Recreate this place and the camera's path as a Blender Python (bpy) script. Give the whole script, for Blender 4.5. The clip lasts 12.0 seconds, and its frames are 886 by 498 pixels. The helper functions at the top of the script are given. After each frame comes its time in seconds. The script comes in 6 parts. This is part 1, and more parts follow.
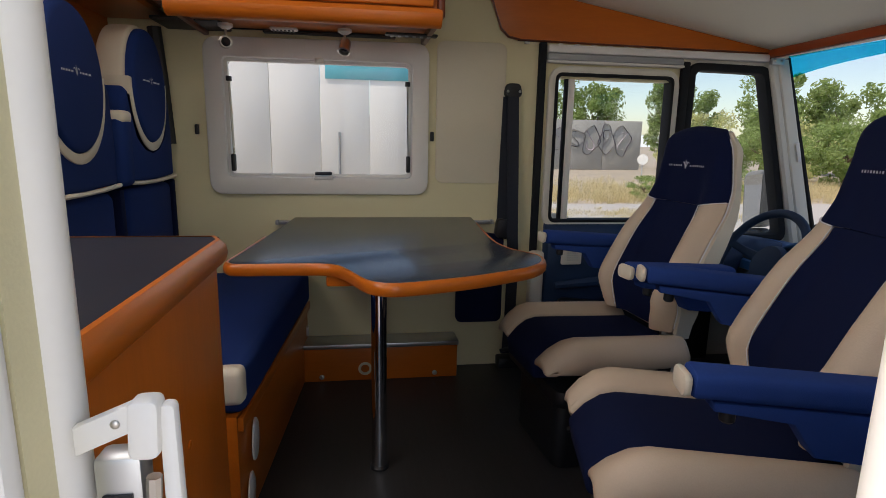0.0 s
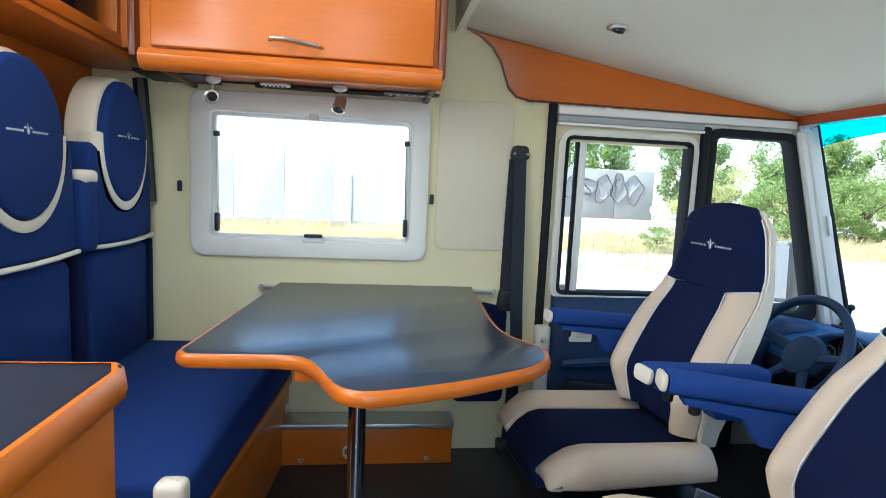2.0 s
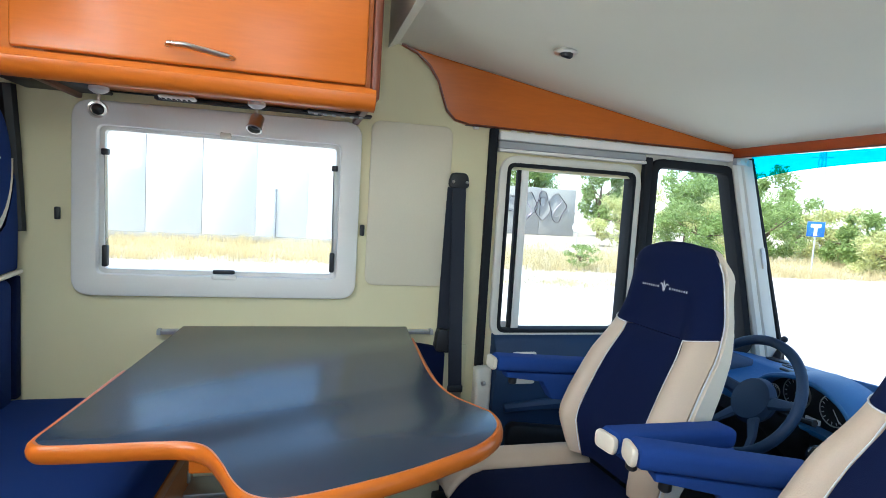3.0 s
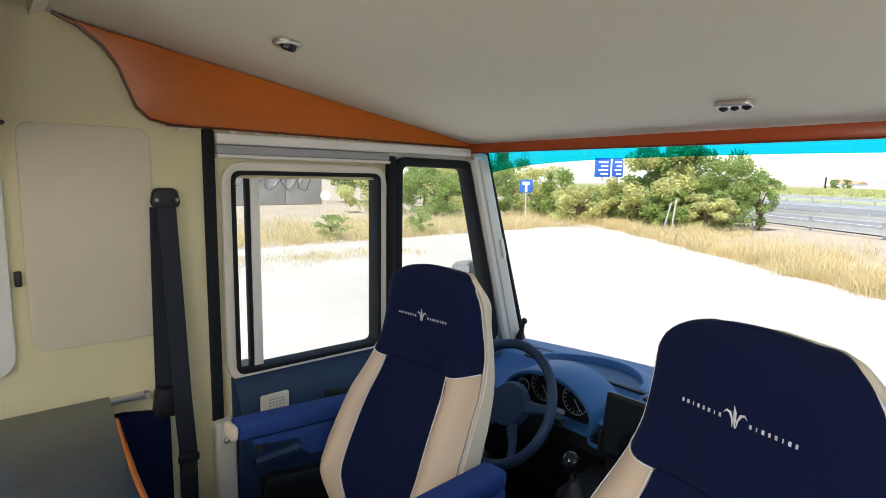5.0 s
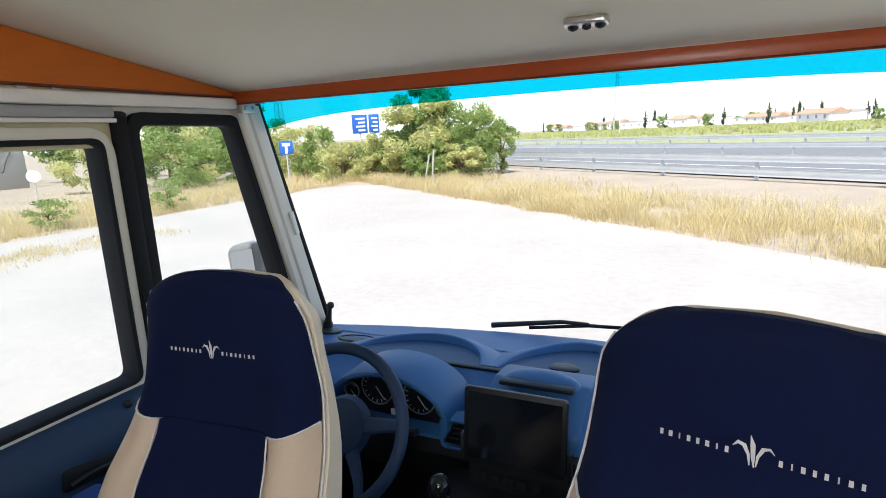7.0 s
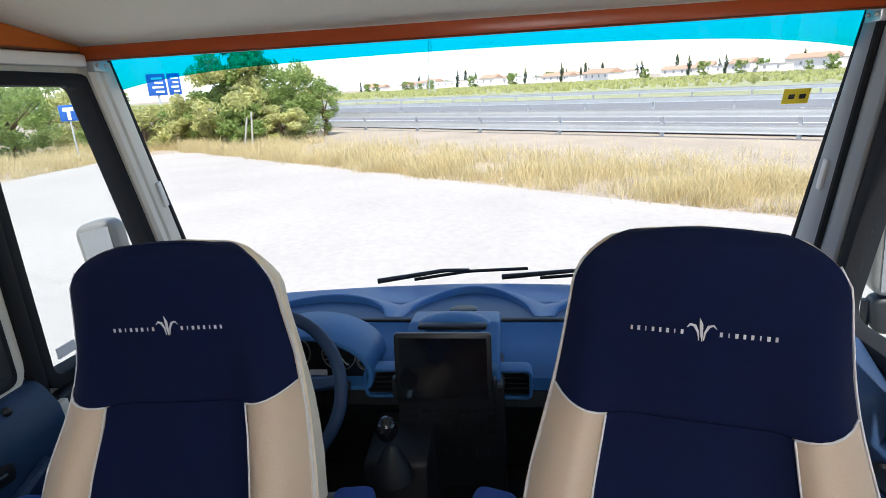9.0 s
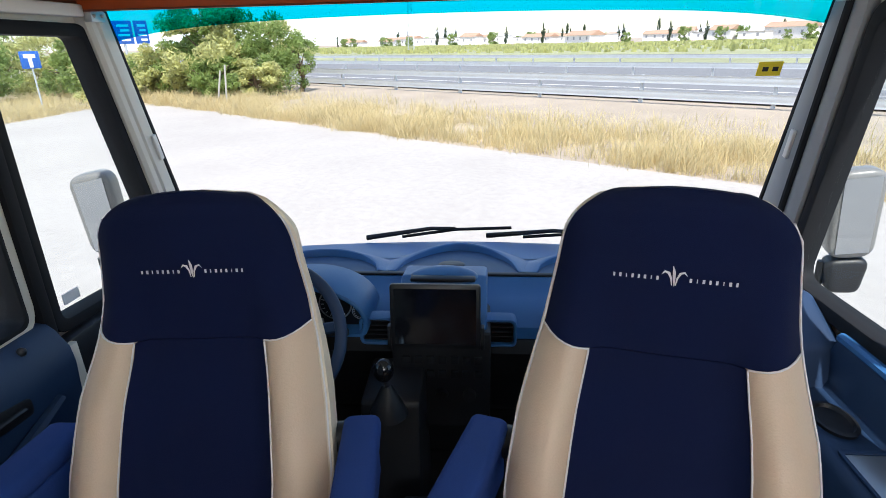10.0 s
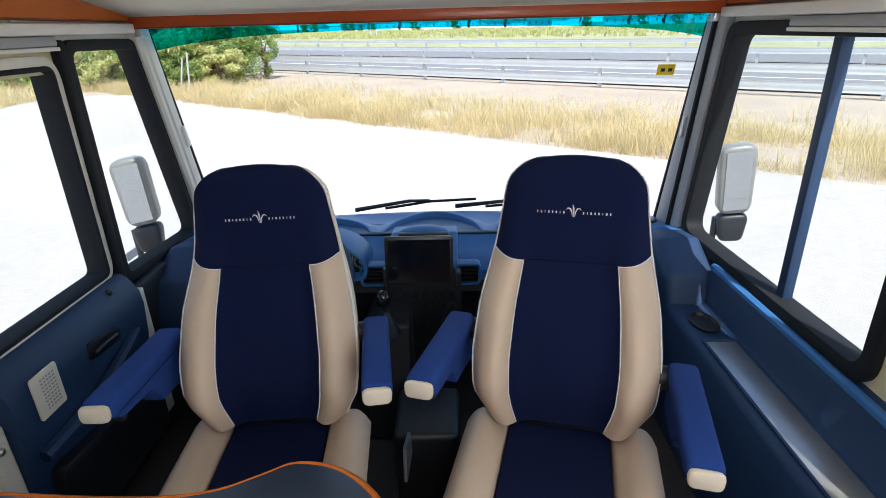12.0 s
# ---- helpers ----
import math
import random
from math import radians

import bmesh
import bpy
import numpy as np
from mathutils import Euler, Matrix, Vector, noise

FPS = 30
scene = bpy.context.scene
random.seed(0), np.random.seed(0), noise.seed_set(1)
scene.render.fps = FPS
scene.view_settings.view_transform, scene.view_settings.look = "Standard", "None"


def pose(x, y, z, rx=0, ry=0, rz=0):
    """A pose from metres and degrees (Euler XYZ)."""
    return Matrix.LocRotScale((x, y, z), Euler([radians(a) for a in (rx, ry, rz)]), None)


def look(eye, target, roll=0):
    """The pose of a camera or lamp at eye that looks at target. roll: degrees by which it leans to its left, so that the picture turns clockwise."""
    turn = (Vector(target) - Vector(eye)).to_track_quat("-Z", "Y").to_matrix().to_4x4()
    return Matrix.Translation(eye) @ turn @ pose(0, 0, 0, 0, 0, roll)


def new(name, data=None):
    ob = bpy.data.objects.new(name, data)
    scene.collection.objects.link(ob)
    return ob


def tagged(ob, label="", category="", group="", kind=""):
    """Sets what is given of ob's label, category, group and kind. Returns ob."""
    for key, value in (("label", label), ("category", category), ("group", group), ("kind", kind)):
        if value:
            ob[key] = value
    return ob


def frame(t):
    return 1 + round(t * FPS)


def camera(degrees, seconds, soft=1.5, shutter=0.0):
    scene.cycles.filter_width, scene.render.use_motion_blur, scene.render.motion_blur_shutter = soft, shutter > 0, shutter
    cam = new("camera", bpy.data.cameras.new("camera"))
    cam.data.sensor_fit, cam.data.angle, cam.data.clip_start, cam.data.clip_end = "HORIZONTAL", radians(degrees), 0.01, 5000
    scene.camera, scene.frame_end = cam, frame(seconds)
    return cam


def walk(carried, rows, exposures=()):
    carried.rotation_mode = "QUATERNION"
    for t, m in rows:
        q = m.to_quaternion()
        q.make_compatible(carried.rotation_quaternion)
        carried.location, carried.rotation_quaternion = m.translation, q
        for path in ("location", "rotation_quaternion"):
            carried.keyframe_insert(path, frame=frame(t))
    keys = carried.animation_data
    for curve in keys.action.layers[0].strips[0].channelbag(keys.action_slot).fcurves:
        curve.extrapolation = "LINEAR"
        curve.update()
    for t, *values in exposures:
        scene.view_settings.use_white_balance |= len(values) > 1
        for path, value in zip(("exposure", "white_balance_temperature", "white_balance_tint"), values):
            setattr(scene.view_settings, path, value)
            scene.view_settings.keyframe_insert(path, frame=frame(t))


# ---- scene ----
cam = camera(78.0, 12.0, soft=0.6)
PATH = [
    (0, (-0.364, -1.328, 1.026), (-0.071, 0.613, 0.644), 1.1),
    (0.5, (-0.344, -1.307, 1.049), (-0.066, 0.652, 0.753), 1.4),
    (1, (-0.326, -1.263, 1.082), (-0.05, 0.698, 0.8), 1.8),
    (1.5, (-0.304, -1.2, 1.099), (-0.054, 0.767, 0.837), 2.2),
    (2, (-0.287, -1.129, 1.108), (-0.034, 0.842, 0.877), 2.7),
    (2.5, (-0.275, -1.018, 1.106), (0.035, 0.948, 0.908), 3.0),
    (3, (-0.279, -0.921, 1.162), (0.23, 1.006, 0.998), 3.5),
    (3.2, (-0.28, -0.893, 1.189), (0.332, 1.006, 1.047), 3.6),
    (4.8, (-0.16, -0.733, 1.326), (1.064, 0.829, 1.078), 0.8),
    (5, (-0.131, -0.674, 1.317), (1.159, 0.833, 1.064), 0.9),
    (5.5, (-0.037, -0.504, 1.288), (1.384, 0.881, 1.032), 1.0),
    (6, (0.053, -0.374, 1.305), (1.581, 0.885, 1.027), 0.9),
    (6.5, (0.098, -0.351, 1.306), (1.734, 0.74, 0.943), -0.6),
    (7, (0.113, -0.325, 1.303), (1.88, 0.517, 0.894), -2.7),
    (7.5, (0.104, -0.267, 1.304), (1.969, 0.276, 0.828), -3.5),
    (7.7, (0.095, -0.234, 1.306), (1.976, 0.23, 0.809), -4.8),
    (9.5, (-0.059, -0.126, 1.314), (1.835, 0.061, 0.701), -2.0),
    (10, (-0.107, -0.104, 1.324), (1.757, 0.058, 0.616), -1.4),
    (10.5, (-0.203, -0.08, 1.333), (1.663, -0.002, 0.618), -0.3),
    (11, (-0.329, -0.058, 1.363), (1.529, -0.055, 0.624), -0.4),
    (11.5, (-0.442, -0.06, 1.381), (1.413, -0.077, 0.633), -0.6),
    (12, (-0.593, -0.097, 1.411), (1.257, -0.05, 0.654), -1.6),
]
walk(cam, [(t, look(eye, target, roll)) for t, eye, target, roll in PATH],
     [(0, 0.15, 7000, 16), (0.5, 0.65, 7000, 16), (1, 1.15, 6600, 13), (1.5, 1.55, 6200, 7), (2, 1.62, 5750, 3), (3, 1.52, 5750, 3), (5, 1.0, 6800, 9), (5.5, 0.95, 6800, 9),
      (7.5, 0.9, 6500, 10), (9.5, 0.85, 6400, 10), (10.5, 0.9, 6400, 11), (12, 1.0, 6400, 10)])

# ---- world, sun, exposure ----
SUN_EL, SUN_AZ = radians(60), radians(195)
world = bpy.data.worlds.new("sky")
scene.world = world
world.use_nodes = True
wn = world.node_tree.nodes
sky = wn.new("ShaderNodeTexSky")
sky.sky_type, sky.sun_disc, sky.sun_elevation, sky.sun_rotation = "NISHITA", False, SUN_EL, radians(90) - SUN_AZ
sky.dust_density, sky.air_density = 0.7, 1.0
wn["Background"].inputs["Strength"].default_value = 0.15
world.node_tree.links.new(sky.outputs[0], wn["Background"].inputs["Color"])
sun = new("sun", bpy.data.lights.new("sun", "SUN"))
sun.data.energy, sun.data.angle, sun.data.color = 4.2, radians(0.6), (1.0, 0.95, 0.87)
sun_from = Vector((math.cos(SUN_AZ) * math.cos(SUN_EL), math.sin(SUN_AZ) * math.cos(SUN_EL), math.sin(SUN_EL)))
sun.matrix_world = look(sun_from * 30, (0, 0, 0))


def fill_lamp(name, eye, target, w, h, watts):
    """An unseen fill lamp, added to brighten the inside as more daylight would."""
    lamp = new(name, bpy.data.lights.new(name, "AREA"))
    lamp.data.shape, lamp.data.size, lamp.data.size_y = "RECTANGLE", w, h
    lamp.data.energy, lamp.data.color = watts, (0.90, 0.96, 1.0)
    lamp.matrix_world = look(eye, target)


fill_lamp("roof_fill_light", (-0.95, -0.25, 2.075), (-0.95, -0.25, 0), 0.50, 0.66, 3.6)
fill_lamp("rear_fill_light", (-1.33, -0.52, 1.55), (0, -0.52, 1.68), 0.86, 0.55, 8.5)
fill_lamp("entrance_fill_light", (-0.28, -1.75, 1.25), (-0.28, 0, 0.9), 0.60, 1.3, 3.4)


# ---- materials ----
def mat(name, color, rough=0.5, metal=0.0, vary=0.12, scale=6.0, grain=0.0, grain_scale=200.0, bump=0.0, stretch=(1, 1, 1), spec=0.5, coat=0.0):
    """A surface of one colour, mottled at two scales, with fine relief."""
    m = bpy.data.materials.new(name)
    m.use_nodes = True
    nt = m.node_tree
    n, l = nt.nodes, nt.links
    b = n["Principled BSDF"]
    tc = n.new("ShaderNodeTexCoord")
    mp = n.new("ShaderNodeMapping")
    mp.inputs["Scale"].default_value = stretch
    l.new(tc.outputs["Object"], mp.inputs["Vector"])
    big, small = n.new("ShaderNodeTexNoise"), n.new("ShaderNodeTexNoise")
    big.inputs["Scale"].default_value, big.inputs["Detail"].default_value = scale, 5
    small.inputs["Scale"].default_value, small.inputs["Detail"].default_value = grain_scale, 3
    for t in (big, small):
        l.new(mp.outputs[0], t.inputs["Vector"])
    info = n.new("ShaderNodeObjectInfo")
    val = n.new("ShaderNodeMath")
    val.operation = "MULTIPLY_ADD"
    l.new(big.outputs["Fac"], val.inputs[0])
    val.inputs[1].default_value, val.inputs[2].default_value = 2 * vary, 1 - vary
    val2 = n.new("ShaderNodeMath")
    val2.operation = "MULTIPLY_ADD"
    l.new(small.outputs["Fac"], val2.inputs[0])
    val2.inputs[1].default_value, val2.inputs[2].default_value = 2 * grain, -grain
    add = n.new("ShaderNodeMath")
    l.new(val.outputs[0], add.inputs[0])
    l.new(val2.outputs[0], add.inputs[1])
    hsv = n.new("ShaderNodeHueSaturation")
    hsv.inputs["Color"].default_value = (*color, 1)
    l.new(add.outputs[0], hsv.inputs["Value"])
    l.new(hsv.outputs[0], b.inputs["Base Color"])
    rr = n.new("ShaderNodeMath")
    rr.operation = "MULTIPLY_ADD"
    l.new(big.outputs["Fac"], rr.inputs[0])
    rr.inputs[1].default_value, rr.inputs[2].default_value = 0.16 * rough, 0.92 * rough
    l.new(rr.outputs[0], b.inputs["Roughness"])
    b.inputs["Metallic"].default_value = metal
    b.inputs["Specular IOR Level"].default_value = spec
    b.inputs["Coat Weight"].default_value = coat
    b.inputs["Coat Roughness"].default_value = 0.15
    if bump:
        bp = n.new("ShaderNodeBump")
        bp.inputs["Strength"].default_value, bp.inputs["Distance"].default_value = bump, 0.002
        l.new(small.outputs["Fac"], bp.inputs["Height"])
        l.new(bp.outputs[0], b.inputs["Normal"])
    return m


def glass(name, tint=(1, 1, 1), gloss=0.35):
    """A clear or tinted pane: light passes straight, the gloss grows towards grazing view."""
    m = bpy.data.materials.new(name)
    m.use_nodes = True
    n, l = m.node_tree.nodes, m.node_tree.links
    n.remove(n["Principled BSDF"])
    tr, gl, mix, lw = (n.new("ShaderNode" + k) for k in ("BsdfTransparent", "BsdfGlossy", "MixShader", "LayerWeight"))
    tr.inputs["Color"].default_value = (*tint, 1)
    gl.inputs["Roughness"].default_value = 0.02
    power, scale = n.new("ShaderNodeMath"), n.new("ShaderNodeMath")
    power.operation, power.inputs[1].default_value = "POWER", 5.0
    scale.operation, scale.inputs[1].default_value, scale.inputs[2].default_value = "MULTIPLY_ADD", gloss, 0.015
    l.new(lw.outputs["Facing"], power.inputs[0])
    l.new(power.outputs[0], scale.inputs[0])
    l.new(scale.outputs[0], mix.inputs[0])
    l.new(tr.outputs[0], mix.inputs[1])
    l.new(gl.outputs[0], mix.inputs[2])
    l.new(mix.outputs[0], n["Material Output"].inputs["Surface"])
    return m


def wood(name, color, along="x"):
    """Cherry veneer: a long grain along one axis under satin lacquer."""
    st = {"x": (0.12, 1, 1), "y": (1, 0.12, 1), "z": (1, 1, 0.12)}[along]
    return mat(name, color, rough=0.32, vary=0.16, scale=14, grain=0.10, grain_scale=120, bump=0.04, stretch=st, coat=0.12, spec=0.35)


CHERRY = (0.50, 0.122, 0.010)
M_wood_x, M_wood_y, M_wood_z = wood("cherry_x", CHERRY, "x"), wood("cherry_y", CHERRY, "y"), wood("cherry_z", CHERRY, "z")
M_wood_dark = wood("cherry_dark", (0.13, 0.03, 0.012), "z")
M_wall = mat("wall_cream", (0.68, 0.62, 0.39), rough=0.6, vary=0.05, scale=2.5, grain=0.05, grain_scale=420, bump=0.12)
M_panel = mat("panel_beige", (0.66, 0.60, 0.46), rough=0.5, vary=0.05, scale=3, grain=0.03, bump=0.05)
M_ceil = mat("ceiling_cream", (0.87, 0.83, 0.67), rough=0.75, vary=0.05, scale=2, grain=0.06, grain_scale=500, bump=0.1)
M_white = mat("white_plastic", (0.74, 0.72, 0.68), rough=0.42, vary=0.05, scale=5, grain=0.02, bump=0.03)
M_offwhite = mat("ivory_plastic", (0.66, 0.63, 0.55), rough=0.4, vary=0.06, scale=5, grain=0.02, bump=0.03)
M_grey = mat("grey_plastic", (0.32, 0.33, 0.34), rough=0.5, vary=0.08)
M_alu = mat("brushed_aluminium", (0.55, 0.56, 0.57), rough=0.35, metal=0.9, vary=0.08, scale=30)
M_chrome = mat("chrome", (0.72, 0.73, 0.75), rough=0.08, metal=1.0, vary=0.03)
M_steel = mat("satin_steel", (0.60, 0.58, 0.54), rough=0.28, metal=1.0, vary=0.05)
M_rubber = mat("black_rubber", (0.010, 0.011, 0.014), rough=0.75, vary=0.2, grain=0.1, bump=0.1, spec=0.25)
M_black = mat("black_plastic", (0.008, 0.009, 0.012), rough=0.48, vary=0.2, grain=0.08, bump=0.06)
M_dash = mat("dashboard_plastic", (0.030, 0.130, 0.33), rough=0.45, vary=0.12, scale=4, grain=0.1, grain_scale=700, bump=0.2)
M_door = mat("door_trim_plastic", (0.008, 0.030, 0.082), rough=0.6, vary=0.15, scale=4, grain=0.1, grain_scale=600, bump=0.2)
M_navy = mat("navy_fabric", (0.0032, 0.0082, 0.042), rough=0.9, vary=0.16, scale=7, grain=0.22, grain_scale=800, bump=0.35, spec=0.2)
M_blue = mat("blue_fabric", (0.016, 0.050, 0.22), rough=0.9, vary=0.14, scale=7, grain=0.22, grain_scale=800, bump=0.35, spec=0.2)
M_bench = mat("bench_fabric", (0.010, 0.030, 0.138), rough=0.92, vary=0.16, scale=6, grain=0.22, grain_scale=700, bump=0.35, spec=0.2)
M_beige = mat("beige_leather", (0.60, 0.47, 0.35), rough=0.5, vary=0.07, scale=6, grain=0.06, grain_scale=350, bump=0.25)
M_cream = mat("cream_leather", (0.72, 0.64, 0.51), rough=0.5, vary=0.06, scale=6, grain=0.05, grain_scale=350, bump=0.2)
M_thread = mat("silver_thread", (0.72, 0.72, 0.74), rough=0.5, vary=0.05)
M_table = mat("table_laminate", (0.028, 0.042, 0.066), rough=0.24, vary=0.14, scale=5, grain=0.16, grain_scale=900, bump=0.03)
M_counter = mat("counter_laminate", (0.009, 0.012, 0.025), rough=0.6, vary=0.2, scale=5, grain=0.25, grain_scale=600, bump=0.03, spec=0.2)
M_floor = mat("dark_vinyl", (0.030, 0.027, 0.027), rough=0.42, vary=0.3, scale=9, grain=0.25, grain_scale=80, bump=0.1, stretch=(1, 0.1, 1))
M_screen = mat("screen_glass", (0.006, 0.007, 0.010), rough=0.12, vary=0.1)
M_dial = mat("dial_face", (0.006, 0.007, 0.009), rough=0.35, vary=0.1)
M_pane = glass("clear_pane", (0.97, 0.985, 0.98))
M_quarter = glass("side_pane", (0.95, 0.975, 0.97))
M_band = glass("sun_band", (0.0, 0.40, 0.60))


# ---- mesh helpers ----
def link(name, bm, material, smooth=True):
    bmesh.ops.recalc_face_normals(bm, faces=bm.faces)
    me = bpy.data.meshes.new(name)
    bm.to_mesh(me)
    bm.free()
    me.materials.append(material)
    if smooth:
        me.shade_smooth()
        me.set_sharp_from_angle(angle=radians(38))
    return new(name, me)


def part(name, bm, material, parent, label="", smooth=True):
    """One mesh under a thing or a part."""
    ob = link(name, bm, material, smooth)
    ob.parent = parent
    return tagged(ob, label=label)


def thing(name, label, category, at=(0, 0, 0), rz=0, group="", kind=""):
    """An empty at the thing's base, to carry its parts."""
    ob = new(name)
    ob.empty_display_size = 0.05
    ob.matrix_basis = pose(*at, 0, 0, rz)
    return tagged(ob, label, category, group, kind)


def solid(name, bm, material, label, category, kind="", group="", smooth=True):
    return tagged(link(name, bm, material, smooth), label, category, group, kind)


def box(x0, x1, y0, y1, z0, z1, r=0.0, seg=2, bm=None):
    own = bmesh.new()
    v = [own.verts.new((x, y, z)) for x in (x0, x1) for y in (y0, y1) for z in (z0, z1)]
    for f in ((0, 1, 3, 2), (4, 6, 7, 5), (0, 4, 5, 1), (2, 3, 7, 6), (0, 2, 6, 4), (1, 5, 7, 3)):
        own.faces.new([v[i] for i in f])
    if r:
        bmesh.ops.bevel(own, geom=own.edges[:], offset=r, segments=seg, profile=0.5, affect="EDGES")
    return merged(own, bm)


def merged(own, bm):
    """Puts the faces of own into bm, where one is given."""
    if bm is None:
        return own
    at = {v: bm.verts.new(v.co) for v in own.verts}
    for f in own.faces:
        bm.faces.new([at[v] for v in f.verts])
    own.free()
    return bm


def prism(outline, axis, lo, hi, r=0.0, seg=2, bm=None):
    """An outline in the plane across an axis, drawn out from lo to hi. Axis x: (y, z); y: (x, z); z: (x, y)."""
    def place(p, h):
        return {"x": (h, p[0], p[1]), "y": (p[0], h, p[1]), "z": (p[0], p[1], h)}[axis]
    own = bmesh.new()
    a = [own.verts.new(place(p, lo)) for p in outline]
    b = [own.verts.new(place(p, hi)) for p in outline]
    n = len(outline)
    own.faces.new(a)
    own.faces.new(b)
    rim = [own.faces.new((a[i], a[(i + 1) % n], b[(i + 1) % n], b[i])) for i in range(n)]
    bmesh.ops.recalc_face_normals(own, faces=own.faces)
    if r:
        edges = [e for e in own.edges if not all(f in rim for f in e.link_faces)]
        bmesh.ops.bevel(own, geom=edges, offset=r, segments=seg, profile=0.5, affect="EDGES")
    return merged(own, bm)


def rounded(corners, r, n=6):
    """A polygon with its corners rounded: n points to a corner."""
    out, k = [], len(corners)
    for i in range(k):
        p, a, b = Vector(corners[i]), Vector(corners[i - 1]), Vector(corners[(i + 1) % k])
        rr = r[i] if isinstance(r, (list, tuple)) else r
        da, db = (a - p).normalized(), (b - p).normalized()
        half = da.angle(db) / 2
        cut = min(rr / math.tan(half), (a - p).length * 0.49, (b - p).length * 0.49)
        s, e = p + da * cut, p + db * cut
        for j in range(n):
            t = j / (n - 1)
            out.append(tuple((1 - t) ** 2 * s + 2 * t * (1 - t) * p * 0.9 + 2 * t * (1 - t) * 0.1 * (s + e) / 2 + t * t * e))
    return out


def inset(corners, d):
    """A convex polygon moved inwards by d."""
    k, out = len(corners), []
    c = sum((Vector(p) for p in corners), Vector((0, 0))) / k
    lines = []
    for i in range(k):
        a, b = Vector(corners[i]), Vector(corners[(i + 1) % k])
        t = (b - a).normalized()
        nn = Vector((-t.y, t.x))
        if (c - a).dot(nn) < 0:
            nn = -nn
        lines.append((a + nn * d, t))
    for i in range(k):
        (p, t), (q, u) = lines[i - 1], lines[i]
        s = (q - p).cross(u) / t.cross(u)
        out.append(tuple(p + t * s))
    return out


def ring(outer, inner, axis, lo, hi, bm=None, r=0.0):
    """A frame between two outlines of as many points, drawn out along an axis."""
    def place(p, h):
        return {"x": (h, p[0], p[1]), "y": (p[0], h, p[1]), "z": (p[0], p[1], h)}[axis]
    own = bmesh.new()
    n = len(outer)
    oa, ob, ia, ib = ([own.verts.new(place(p, h)) for p in q] for q, h in ((outer, lo), (outer, hi), (inner, lo), (inner, hi)))
    for i in range(n):
        j = (i + 1) % n
        own.faces.new((oa[i], oa[j], ob[j], ob[i]))
        own.faces.new((ia[i], ib[i], ib[j], ia[j]))
        own.faces.new((oa[i], ia[i], ia[j], oa[j]))
        own.faces.new((ob[i], ob[j], ib[j], ib[i]))
    if r:
        bmesh.ops.recalc_face_normals(own, faces=own.faces)
        edges = [e for e in own.edges if len(e.link_faces) == 2 and e.calc_face_angle(0) > 1.0]
        bmesh.ops.bevel(own, geom=edges, offset=r, segments=2, profile=0.5, affect="EDGES")
    return merged(own, bm)


def tube(points, r, n=8, closed=False, bm=None, flat=1.0):
    """A round rod along points; r a number or one for each point."""
    own = bmesh.new()
    pts = [Vector(p) for p in points]
    k = len(pts)
    rings = []
    side = None
    for i, p in enumerate(pts):
        a = pts[i - 1] if (i or closed) else p
        b = pts[(i + 1) % k] if (i < k - 1 or closed) else p
        t = (b - a).normalized()
        if side is None:
            side = t.cross(Vector((0.13, 0.21, 0.97)))
            if side.length < 0.05:
                side = t.cross(Vector((1, 0, 0)))
        side = (side - t * side.dot(t)).normalized()
        up = t.cross(side)
        rr = r[i] if isinstance(r, (list, tuple)) else r
        rings.append([own.verts.new(p + rr * (math.cos(6.2832 * j / n) * side + flat * math.sin(6.2832 * j / n) * up)) for j in range(n)])
    for i in range(k if closed else k - 1):
        a, b = rings[i], rings[(i + 1) % k]
        for j in range(n):
            own.faces.new((a[j], a[(j + 1) % n], b[(j + 1) % n], b[j]))
    if not closed:
        own.faces.new(rings[0])
        own.faces.new(rings[-1])
    return merged(own, bm)


def lathe(profile, n=24, m=None, bm=None):
    """A profile of (radius, height) turned round z, then set by the pose m."""
    own = bmesh.new()
    m = m or Matrix()
    rings = [[own.verts.new(m @ Vector((rad * math.cos(6.28319 * j / n), rad * math.sin(6.28319 * j / n), h))) for j in range(n)] for rad, h in profile]
    for a, b in zip(rings, rings[1:]):
        for j in range(n):
            own.faces.new((a[j], a[(j + 1) % n], b[(j + 1) % n], b[j]))
    own.faces.new(rings[0])
    own.faces.new(rings[-1])
    return merged(own, bm)


def ball(c, r, sx=1, sy=1, sz=1, bm=None, seg=12):
    own = bmesh.new()
    bmesh.ops.create_uvsphere(own, u_segments=seg, v_segments=max(6, seg // 2), radius=r)
    bmesh.ops.transform(own, matrix=Matrix.Translation(c) @ Matrix.Diagonal((sx, sy, sz, 1)), verts=own.verts)
    return merged(own, bm)


def moved(bm, m):
    bmesh.ops.transform(bm, matrix=m, verts=bm.verts)
    return bm


def pane(name, outline, axis, lo, hi, material, parent, label=""):
    ob = part(name, prism(outline, axis, lo, hi), material, parent, label, smooth=False)
    ob.visible_shadow = False
    return ob


